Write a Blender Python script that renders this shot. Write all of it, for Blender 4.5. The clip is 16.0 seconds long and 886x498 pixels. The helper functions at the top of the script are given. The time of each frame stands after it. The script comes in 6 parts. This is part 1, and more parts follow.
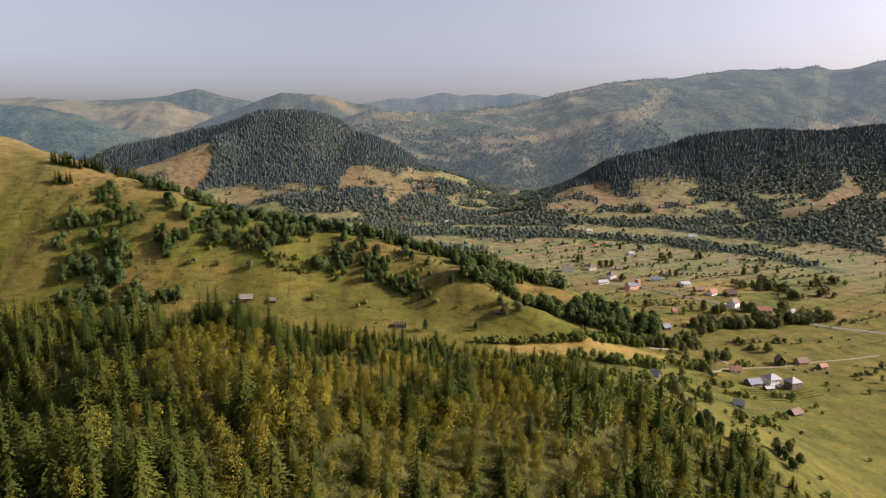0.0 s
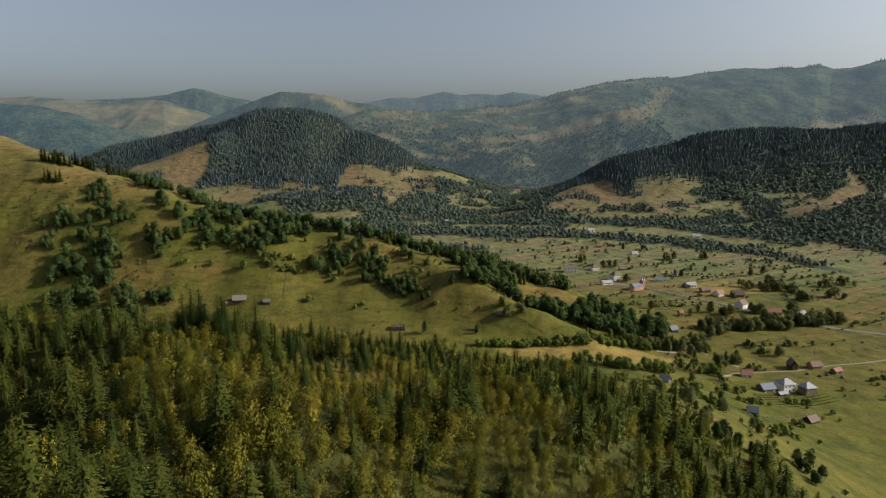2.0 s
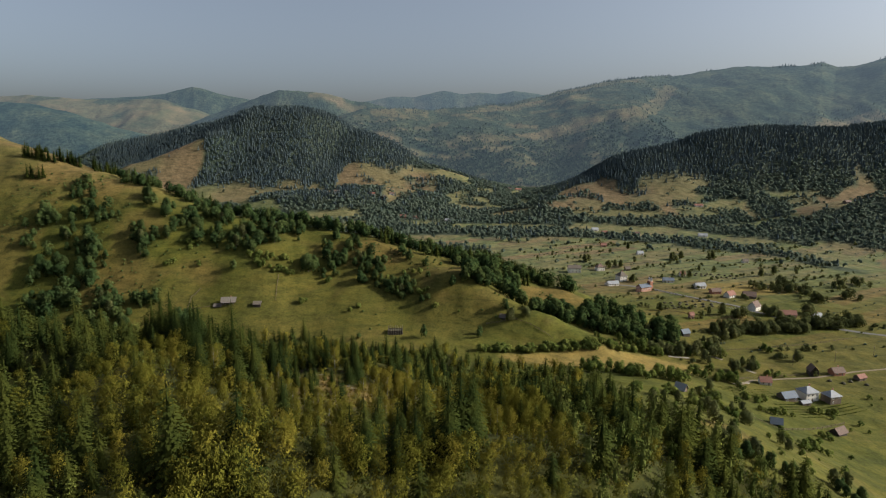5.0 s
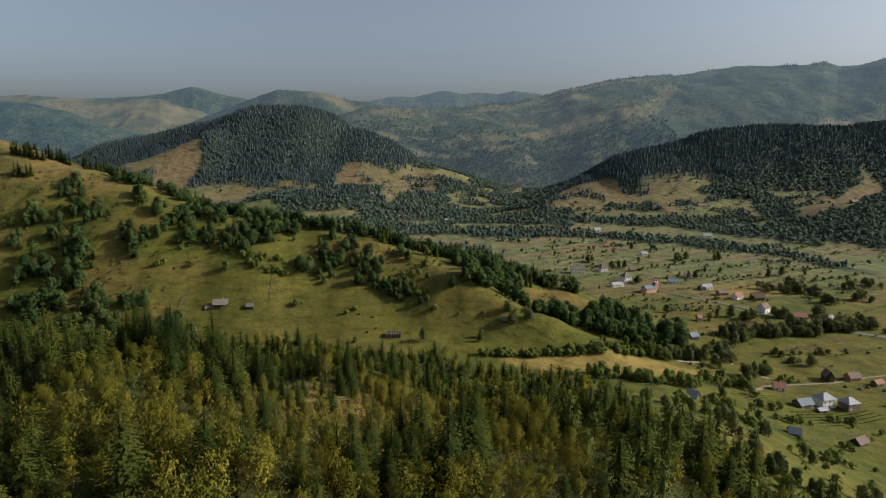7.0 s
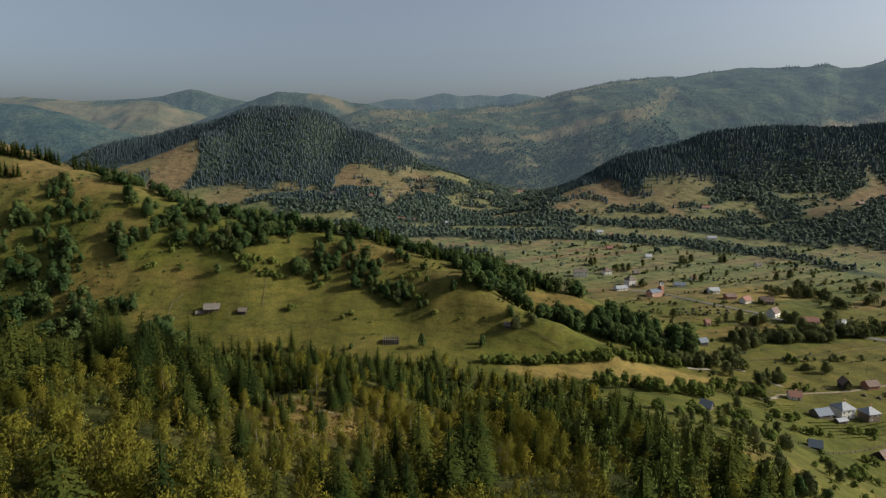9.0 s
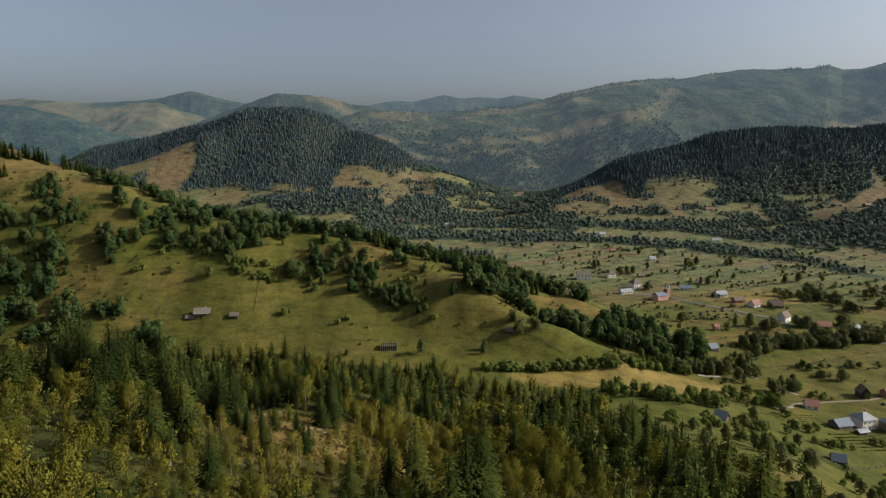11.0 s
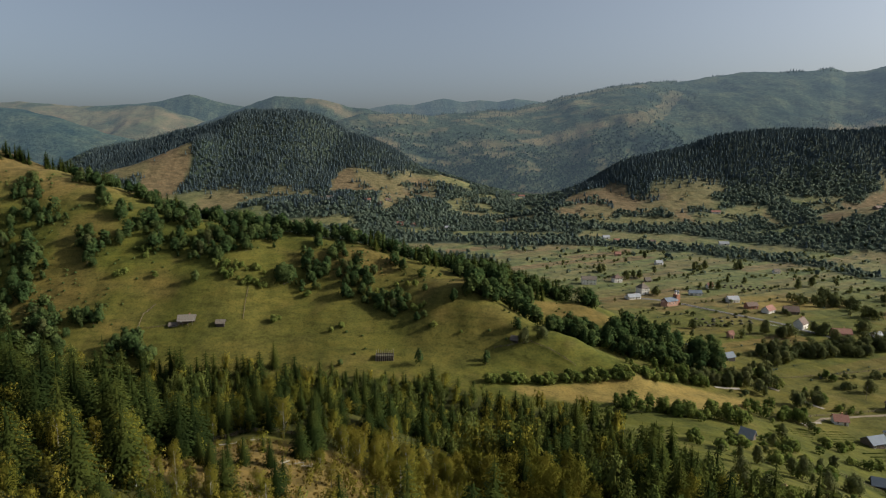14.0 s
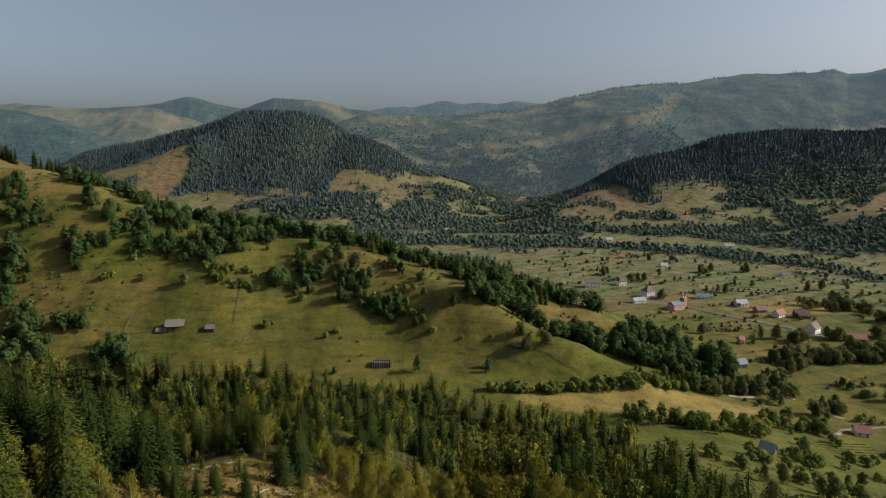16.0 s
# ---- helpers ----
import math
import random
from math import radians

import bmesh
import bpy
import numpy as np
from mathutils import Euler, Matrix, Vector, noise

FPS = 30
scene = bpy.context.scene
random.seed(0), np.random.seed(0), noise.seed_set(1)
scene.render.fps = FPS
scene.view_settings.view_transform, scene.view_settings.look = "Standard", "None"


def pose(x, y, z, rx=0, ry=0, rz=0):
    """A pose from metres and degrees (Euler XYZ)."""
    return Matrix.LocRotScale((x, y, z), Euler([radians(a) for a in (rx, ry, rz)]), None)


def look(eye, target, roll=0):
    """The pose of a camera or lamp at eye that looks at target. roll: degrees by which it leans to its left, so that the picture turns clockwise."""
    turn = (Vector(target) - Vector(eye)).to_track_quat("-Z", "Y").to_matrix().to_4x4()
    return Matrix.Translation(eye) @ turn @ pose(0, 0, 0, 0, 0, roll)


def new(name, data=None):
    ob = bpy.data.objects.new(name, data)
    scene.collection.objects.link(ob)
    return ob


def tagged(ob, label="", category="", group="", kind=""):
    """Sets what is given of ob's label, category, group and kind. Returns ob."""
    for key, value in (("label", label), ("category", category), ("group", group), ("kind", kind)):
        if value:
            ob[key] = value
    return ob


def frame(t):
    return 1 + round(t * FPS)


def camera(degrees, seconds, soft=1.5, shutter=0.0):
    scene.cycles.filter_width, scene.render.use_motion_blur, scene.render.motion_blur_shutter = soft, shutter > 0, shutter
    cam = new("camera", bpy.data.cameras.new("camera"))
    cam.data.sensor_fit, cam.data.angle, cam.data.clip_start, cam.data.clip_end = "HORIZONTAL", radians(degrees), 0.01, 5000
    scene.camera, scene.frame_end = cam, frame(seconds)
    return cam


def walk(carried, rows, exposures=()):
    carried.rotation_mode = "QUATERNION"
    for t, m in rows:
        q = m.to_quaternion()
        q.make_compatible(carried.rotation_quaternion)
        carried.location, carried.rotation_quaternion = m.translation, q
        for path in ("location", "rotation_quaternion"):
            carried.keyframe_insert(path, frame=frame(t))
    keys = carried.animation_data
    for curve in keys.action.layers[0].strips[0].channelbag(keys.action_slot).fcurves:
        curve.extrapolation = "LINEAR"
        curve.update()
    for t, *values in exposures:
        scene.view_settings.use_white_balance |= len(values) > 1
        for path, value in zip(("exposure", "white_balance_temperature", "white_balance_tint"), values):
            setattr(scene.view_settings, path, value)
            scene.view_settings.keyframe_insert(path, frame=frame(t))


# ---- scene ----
# ---------------------------------------------------------------- camera
cam = camera(72.8, 16.0, 1.15)
# one straight, slowly sinking flight; the lens lifts by a degree on the way
TILTS = [(0.0, -10.40), (2.0, -10.40), (4.0, -10.40), (6.0, -10.42), (7.0, -10.36), (8.0, -10.24), (9.0, -10.09),
         (11.5, -9.79), (14.0, -9.46), (16.0, -9.20)]


def eye_at(t):
    s = (t - 2.0) / 14.0
    return 0.65 * s, 117.72 * s, 175.0 - 23.32 * s


walk(cam, [(t, pose(*eye_at(t), 90 + tilt, 0, 0)) for t, tilt in TILTS], exposures=[
    (0.0, 0.94, 6600, 24), (0.5, 0.72, 6500, 21), (1.0, 0.52, 6400, 17), (1.5, 0.36, 6320, 11), (2.0, 0.30, 6280, 8), (3.5, 0.35, 6230, 10),
    (6.0, 0.20, 6050, 7), (16.0, 0.17, 6065, 7)])

# ---------------------------------------------------------------- sky and sun
SUN_EL, SUN_AZ = radians(30.0), radians(90.0)  # azimuth from straight ahead (+y) towards +x
world = bpy.data.worlds.new("sky")
scene.world = world
world.use_nodes = True
_n = world.node_tree.nodes
_sky = _n.new("ShaderNodeTexSky")
_sky.sky_type = "NISHITA"
_sky.sun_disc = False
_sky.sun_elevation, _sky.sun_rotation = SUN_EL, SUN_AZ
_sky.altitude, _sky.air_density, _sky.dust_density, _sky.ozone_density = 700, 0.90, 7.0, 1.2
_n["Background"].inputs[1].default_value = 0.101
_dull = _n.new("ShaderNodeHueSaturation")  # thin high haze takes some of the blue
_dull.inputs["Saturation"].default_value = 0.58
world.node_tree.links.new(_sky.outputs[0], _dull.inputs["Color"])
world.node_tree.links.new(_dull.outputs[0], _n["Background"].inputs[0])
sun = new("sun", bpy.data.lights.new("sun", "SUN"))
sun.data.energy, sun.data.angle, sun.data.color = 4.85, radians(0.55), (1.0, 0.885, 0.725)
_d = Vector((math.sin(SUN_AZ) * math.cos(SUN_EL), math.cos(SUN_AZ) * math.cos(SUN_EL), math.sin(SUN_EL)))
sun.matrix_world = look(_d * 800, (0, 0, 0))
# ---------------------------------------------------------------- the lie of the land
def lattice(ix, iy, seed):
    h = (ix.astype(np.int64) * 374761393 + iy.astype(np.int64) * 668265263 + seed * 974634777) & 0xFFFFFFFF
    h = ((h ^ (h >> 13)) * 1274126177) & 0xFFFFFFFF
    return ((h ^ (h >> 16)) & 0xFFFFFF) / 0xFFFFFF * 2 - 1


def wave(x, y, size, seed=0):
    """Smooth noise of -1 to 1 whose bumps are about size metres apart."""
    x, y = np.asarray(x, float) / size, np.asarray(y, float) / size
    ix, iy = np.floor(x), np.floor(y)
    fx, fy = x - ix, y - iy
    fx, fy = fx * fx * fx * (fx * (6 * fx - 15) + 10), fy * fy * fy * (fy * (6 * fy - 15) + 10)
    a, b = lattice(ix, iy, seed), lattice(ix + 1, iy, seed)
    c, d = lattice(ix, iy + 1, seed), lattice(ix + 1, iy + 1, seed)
    return (a * (1 - fx) + b * fx) * (1 - fy) + (c * (1 - fx) + d * fx) * fy


def fbm(x, y, size, seed=0, octaves=4):
    return sum(wave(x, y, size / 2**k, seed + k) / 2**k for k in range(octaves))


def smooth(a, b, v):
    s = np.clip((np.asarray(v, float) - a) / (b - a), 0, 1)
    return s * s * (3 - 2 * s)


# crest lines: (x, y, height over the valley, half width)
FOREST_HILL = [
    [(-70, -260, 148, 150), (-70, 0, 120, 120), (-75, 140, 97, 95), (-50, 232, 79, 88), (-42, 280, 73, 70)],
    [(-30, 150, 88, 85), (40, 195, 72, 82), (82, 262, 50, 90), (118, 325, 18, 78)],
    [(-88, 180, 97, 70), (-96, 222, 95, 62), (-190, 240, 88, 75), (-330, 270, 104, 95), (-560, 330, 150, 140)],
]
PASTURE_SPUR = [
    [(-900, 860, 250, 220), (-520, 690, 178, 140), (-366, 640, 138, 118), (-300, 622, 121, 114), (-225, 603, 100, 112),
     (-150, 592, 88, 110), (-73, 574, 77, 96), (17, 560, 58, 88), (90, 548, 38, 74), (150, 535, 18, 55), (195, 530, 5, 45)],
    [(10, 510, 52, 45), (46, 482, 41, 30), (78, 466, 29, 26), (108, 452, 15, 22)],
]
DARK_HILL = [
    [(313, 1440, 34, 150), (380, 1450, 72, 180), (529, 1500, 142, 220), (670, 1530, 168, 240), (1020, 1555, 177, 260), (1400, 1530, 215, 300),
     (2000, 1400, 190, 350)],
]
FOOTHILLS = [
    [(230, 1290, 34, 100), (330, 1300, 38, 100), (466, 1290, 30, 100), (620, 1240, 22, 90)],
    [(590, 1040, 14, 90), (737, 1090, 50, 130), (950, 1070, 85, 170), (1300, 1040, 110, 200)],
    [(-330, 1320, 44, 120), (-200, 1320, 60, 110), (-100, 1380, 48, 110)],
    [(-600, 1575, 148, 90), (-650, 1560, 132, 90), (-760, 1530, 92, 100), (-860, 1510, 55, 110)],
]
DOME = [
    [(-900, 2000, 170, 260), (-640, 1800, 205, 250), (-502, 1750, 248, 250), (-385, 1750, 250, 260), (-250, 1720, 185, 240), (-80, 1680, 90, 220)],
]
HILLS = FOREST_HILL + PASTURE_SPUR + DARK_HILL + FOOTHILLS + DOME
# the ranges behind: crest (x, y, height) from west to east
RIGHT_RANGE = [(-480, 2200, 215), (-352, 2250, 258), (-297, 2300, 279), (-177, 2350, 284), (-31, 2450, 282), (104, 2500, 294), (271, 2600, 315), (427, 2700, 351),
               (667, 2800, 407), (806, 2850, 434), (949, 2900, 453), (1123, 2950, 464), (1227, 2950, 484), (1357, 2950, 502), (1640, 2850, 495),
               (1715, 2850, 508), (1781, 2850, 490), (1835, 2800, 489), (1916, 2750, 514), (2147, 2650, 553), (2800, 2500, 560)]
WEST_WOOD = [(-2500, 2300, 330), (-1923, 2300, 319), (-1616, 2300, 303), (-1494, 2300, 293), (-1393, 2300, 269), (-1293, 2300, 239), (-1213, 2300, 212),
             (-1111, 2300, 186), (-1009, 2300, 161), (-800, 2300, 110)]
WEST_PASTURE = [(-3200, 3300, 360), (-2779, 3300, 370), (-2331, 3300, 387), (-2196, 3300, 399), (-2033, 3300, 387), (-1887, 3300, 372), (-1738, 3300, 372),
                (-1499, 3300, 376), (-1412, 3300, 350), (-1295, 3300, 315), (-1150, 3300, 262), (-1000, 3300, 200)]
BEHIND_DOME = [(-1250, 3000, 230), (-1095, 3000, 293), (-929, 3000, 351), (-792, 3000, 398), (-603, 3000, 391), (-523, 3000, 372), (-443, 3000, 351),
               (-362, 3000, 341), (-227, 3000, 304), (-50, 3000, 250)]
WEST_PEAK = [(-3600, 4300, 400), (-2820, 4300, 420), (-2544, 4300, 440), (-2270, 4300, 448), (-2075, 4300, 459), (-1918, 4300, 478), (-1799, 4300, 508),
             (-1721, 4300, 520), (-1644, 4300, 508), (-1492, 4300, 463), (-1338, 4300, 437), (-1184, 4300, 406)]
LAST_RANGE = [(-1300, 4700, 380), (-955, 4700, 408), (-570, 4700, 450), (-357, 4700, 483), (-208, 4700, 479), (5, 4700, 528), (153, 4700, 499), (281, 4700, 516),
              (408, 4700, 499), (535, 4700, 524), (706, 4700, 503), (919, 4700, 470), (1300, 4700, 430)]


def crest_height(x, y, line):
    best = np.zeros_like(x)
    for (ax, ay, az, aw), (bx, by, bz, bw) in zip(line, line[1:]):
        ux, uy = bx - ax, by - ay
        s = np.clip(((x - ax) * ux + (y - ay) * uy) / (ux * ux + uy * uy), 0, 1)
        d2 = (x - ax - s * ux) ** 2 + (y - ay - s * uy) ** 2
        w = aw + s * (bw - aw)
        best = np.maximum(best, (az + s * (bz - az)) * np.exp(-d2 / (w * w)))
    return best


def height(x, y):
    """The ground's height at places x, y."""
    x, y = np.broadcast_arrays(np.asarray(x, float), np.asarray(y, float))
    far = smooth(900, 2200, np.hypot(x, y))
    wx, wy = x + (6 + 40 * far) * wave(x, y, 90 + 300 * far, 3), y + (6 + 40 * far) * wave(x, y, 90 + 300 * far, 4)
    total = np.zeros_like(x)
    for line in FOREST_HILL:
        total = total + crest_height(wx, wy, line) ** 8
    total = total ** (3.5 / 8)
    for line in HILLS[len(FOREST_HILL):]:
        total = total + crest_height(wx, wy, line) ** 3.5
    up = total ** (1 / 3.5)
    up = up + 14 * smooth(300, 120, np.hypot(x - 70, (y - 330) * 1.3)) * smooth(260, 60, x) * smooth(60, 5, up)
    rough = smooth(8, 60, up)
    up = up + rough * (2.4 * fbm(x, y, 52, 11, 4) + far * (9 * fbm(x, y, 260, 21, 3) + 16 * wave(x, y, 420, 31)))
    return up + 2 + 0.012 * np.maximum(0, y - 700) + 0.35 * wave(x, y, 30, 5)


# ---------------------------------------------------------------- land cover
def strips_at(x, y, rows, wob=0.25, size=45):
    """1 inside patches drawn out from (x0, y0) to (x1, y1) with half widths wx and wy, 0 outside, with an uneven edge."""
    best = np.zeros_like(np.asarray(x, float))
    rag = wob * fbm(x, y, size, 101, 3)
    for x0, y0, x1, y1, wx, wy in rows:
        ux, uy = (x1 - x0) / wx, (y1 - y0) / wy
        px, py = (x - x0) / wx, (y - y0) / wy
        t = np.clip((px * ux + py * uy) / (ux * ux + uy * uy + 1e-9), 0, 1)
        best = np.maximum(best, smooth(1.12, 0.92, np.hypot(px - t * ux, py - t * uy) + rag))
    return best


def in_forest(x, y):
    """True where the near wood stands, false in its clearings and outside it."""
    wob = 8 * fbm(x, y, 40, 61, 2)
    far_edge = np.interp(x, [-420, -310, -190, -110, -50, -25, 6, 30, 62, 75], [458, 462, 454, 449, 444, 440, 428, 408, 393, 386])
    right_edge = np.interp(y, [60, 150, 200, 225, 245, 264, 300, 335, 400, 430], [172, 176, 168, 138, 104, 92, 84, 77, 68, 64])
    inside = (y < far_edge + wob * 0.4) & (x < right_edge + wob)
    return inside & ~clearing(x, y) & (np.hypot((x + 102) / 8, (y - 446) / 12) > 1)


def clearing(x, y):
    wob = 8 * fbm(x, y, 40, 61, 2)
    return (np.hypot((x + 46) / 25, (y - 240) / 17) < 1 + 0.05 * wob) | (np.hypot((x - 2) / 14, (y - 236) / 8) < 1 + 0.06 * wob)


# open meadows among the far woods, and belts of trees in the valley: from (x, y) to (x, y), half widths
FAR_MEADOWS = [
    (-640, 1545, -750, 1510, 40, 45), (-618, 1490, -650, 1440, 36, 46), (362, 1347, 276, 1344, 21, 54), (300, 1290, 462, 1286, 20, 39), (429, 1293, 446, 1209, 17, 33),
    (224, 1256, 312, 1244, 13, 26), (600, 1233, 592, 1160, 14, 29), (652, 1098, 901, 1268, 14, 60),
    (-229, 1454, -112, 1474, 23, 92), (-115, 1354, -32, 1500, 17, 70), (-130, 1536, -62, 1548, 14, 30), (-385, 1446, -325, 1438, 10, 13), (-302, 1420, -240, 1330, 8, 35),
]
GREEN_MEADOWS = [
    (470, 1198, 590, 1236, 14, 28), (21, 1420, 99, 1430, 13, 35), (48, 1472, 122, 1548, 7, 17), (-244, 1197, -147, 1204, 5, 10), (-90, 1179, 7, 1197, 4, 16),
    (100, 1142, 213, 1136, 6, 26), (229, 1110, 406, 1071, 9, 34), (409, 1054, 454, 1047, 6, 24), (51, 994, 194, 986, 8, 34), (150, 1320, 230, 1330, 12, 16),
]
TREE_BELTS = [
    (-309, 1245, -162, 1240, 14, 21), (-149, 1227, 18, 1250, 14, 34), (-4, 1242, 231, 1172, 11, 41), (235, 1192, 412, 1143, 9, 24), (47, 1107, 209, 1062, 7, 34),
    (207, 1052, 372, 1006, 6, 26), (432, 1140, 500, 1065, 15, 48), (372, 984, 447, 934, 9, 36), (521, 1048, 568, 984, 16, 54), (603, 1044, 663, 933, 31, 63),
    (447, 934, 510, 856, 6, 23), (498, 837, 537, 756, 7, 26), (-139, 1142, 6, 1126, 6, 28), (-145, 1194, -90, 1173, 8, 21), (662, 1050, 734, 1035, 19, 35),
]


def wooded(x, y):
    """How thickly wooded the far land is, 0 to 1, and how much of that is spruce."""
    up = height(x, y) - 0.012 * np.maximum(0, y - 700)
    patch = 0.55 * fbm(x, y * 1.5, 260, 81, 3) + 0.6 * fbm(x * 0.7, y * 1.4, 85, 83, 3)
    dense = smooth(-0.05, 0.05, patch + 0.3 * smooth(40, 140, up) + 0.22 + 0.3 * smooth(1500, 1800, y))
    spruce = smooth(-0.3, 0.3, fbm(x, y, 300, 91, 2) + 0.2 * smooth(60, 160, up))
    dome = smooth(1.12, 0.95, np.hypot((x + 410) / 345, (y - 1690) / 235) + 0.12 * wave(x, y, 60, 85))
    dark = smooth(44, 70, up) * smooth(300, 380, x) * smooth(1310, 1400, y)
    knoll = smooth(560, 640, x) * smooth(930, 980, y) * smooth(1100, 1050, y) * smooth(8, 20, up)
    valley = smooth(0.0, 0.12, fbm(x, y * 2.2, 120, 95, 3) - 0.45 + 0.5 * smooth(1020, 1150, y)) * smooth(860, 960, y)
    open_ = np.maximum(strips_at(x, y, FAR_MEADOWS), strips_at(x, y, GREEN_MEADOWS)) * (1 - 0.5 * smooth(0.3, 0.6, fbm(x, y, 60, 99, 2)))
    dense = np.where(up < 22, valley, dense)
    open_ = np.maximum(open_, strips_at(x, y, FAR_MEADOWS[:2]))
    dense = np.maximum(np.maximum(dense, dome), np.maximum(dark, knoll)) * (1 - 0.995 * open_)
    dense = np.maximum(dense, strips_at(x, y, TREE_BELTS, 0.3))
    dense = dense * smooth(740, 800, y)
    spruce = spruce * (0.04 + 0.96 * smooth(25, 60, up))
    return dense, np.maximum(spruce, np.maximum(dome, dark)) * (1 - knoll)


def cover_at(x, y):
    """Dryness, forest floor and stubble, from 0 to 1."""
    up = height(x, y)
    far = smooth(900, 1500, np.hypot(x, y))
    spur = smooth(100, -30, x) * smooth(440, 470, y) * (1 - far)
    dry = 0.32 * smooth(-0.2, 0.9, fbm(x, y, 120, 41, 3)) + spur * (0.42 * smooth(95, 135, up) + 0.42 * smooth(0.05, 0.55, fbm(x, y * 1.8, 55, 43, 3)) * smooth(18, 50, up))
    dry = dry + far * 0.55 * smooth(-0.2, 0.5, fbm(x, y, 200, 47, 2))
    dry = np.maximum(dry, strips_at(x, y, FAR_MEADOWS) * (0.62 + 0.38 * smooth(-0.3, 0.3, wave(x, y, 60, 44))))
    dry = np.where(strips_at(x, y, GREEN_MEADOWS) > 0.5, 0.28, dry)
    # hay meadows of the valley floor, in strips
    flat = smooth(16, 7, up) * smooth(380, 420, y) * smooth(1150, 1000, y)
    u, v = x * 0.90 + y * 0.44, y * 0.90 - x * 0.44
    row = np.floor(v / 23 + 0.3 * wave(u, v, 150, 55) + 0.5)
    cell = lattice(row, np.floor(u / 120 + 0.5 * lattice(row, row, 3)), 53)
    dry = dry * (1 - flat) + flat * np.clip(0.22 + 0.75 * np.sign(cell) * np.abs(cell) ** 1.3 * smooth(480, 580, y), 0.0, 1)
    near = smooth(340, 300, y) * smooth(75, 50, x)
    dry = np.maximum(dry, near * (0.2 + 0.75 * smooth(60, 36, np.hypot(x + 44, y - 234))))
    dry = dry * (1 - 0.8 * smooth(75, 95, x) * smooth(400, 380, y))
    dry = np.maximum(dry, 0.6 * smooth(1.1, 0.8, np.hypot((x - 118) / 24, (y - 266) / 9) + 0.2 * wave(x, y, 14, 67)))
    dry = np.maximum(dry, 0.75 * smooth(1.1, 0.7, np.hypot((x - 97) / 36, (y - 528) / 18)))
    lawn = smooth(1.05, 0.85, np.hypot((x + 54) / 19, (y - 264) / 9))
    dry = dry * (1 - 0.85 * lawn)
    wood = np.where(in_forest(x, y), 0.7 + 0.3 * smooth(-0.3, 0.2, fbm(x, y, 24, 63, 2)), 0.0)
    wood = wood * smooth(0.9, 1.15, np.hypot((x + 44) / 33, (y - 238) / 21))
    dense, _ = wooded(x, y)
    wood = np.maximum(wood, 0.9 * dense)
    front, rear = np.interp(x, [37, 66, 123, 182], [424, 409, 400, 424]), np.interp(x, [37, 70, 143, 190], [427, 430, 450, 441])
    mown = smooth(-2, 2, y - front + 2 * wave(x, y, 9, 68)) * smooth(-2, 2, rear - y) * smooth(36, 44, x) * smooth(194, 184, x)
    edge = smooth(0.43, 0.47, np.abs((v / 23 + 0.3 * wave(u, v, 150, 55)) % 1 - 0.5)) * smooth(460, 500, y)
    wood = np.maximum(wood, 0.6 * flat * edge)
    mown = np.maximum(mown, 0.7 * smooth(1.1, 0.9, np.hypot((x - 350) / 60, (y - 690) / 28)))
    return np.clip(dry, 0, 1), wood, mown
# ---------------------------------------------------------------- materials
def material(name):
    m = bpy.data.materials.new(name)
    m.use_nodes = True
    return m, m.node_tree.nodes, m.node_tree.links, m.node_tree.nodes["Principled BSDF"]


def ramp(nodes, links, factor, stops):
    r = nodes.new("ShaderNodeValToRGB")
    while len(r.color_ramp.elements) < len(stops):
        r.color_ramp.elements.new(0.5)
    for e, (p, c) in zip(r.color_ramp.elements, stops):
        e.position, e.color = p, (*c, 1)
    links.new(factor, r.inputs[0])
    return r.outputs[0]


def noise_of(nodes, links, scale, detail=4, rough=0.6, vector=None):
    n = nodes.new("ShaderNodeTexNoise")
    n.inputs["Scale"].default_value, n.inputs["Detail"].default_value, n.inputs["Roughness"].default_value = scale, detail, rough
    if vector is not None:
        links.new(vector, n.inputs["Vector"])
    return n.outputs["Fac"]


def mix(nodes, links, factor, a, b, how="MIX"):
    m = nodes.new("ShaderNodeMix")
    m.data_type, m.blend_type = "RGBA", how
    for socket, v in ((m.inputs[0], factor), (m.inputs[6], a), (m.inputs[7], b)):
        if isinstance(v, (int, float)):
            socket.default_value = v
        elif isinstance(v, tuple):
            socket.default_value = (*v, 1)
        else:
            links.new(v, socket)
    return m.outputs[2]


def bump(nodes, links, bsdf, factor, strength, distance):
    b = nodes.new("ShaderNodeBump")
    b.inputs["Strength"].default_value, b.inputs["Distance"].default_value = strength, distance
    links.new(factor, b.inputs["Height"])
    links.new(b.outputs[0], bsdf.inputs["Normal"])


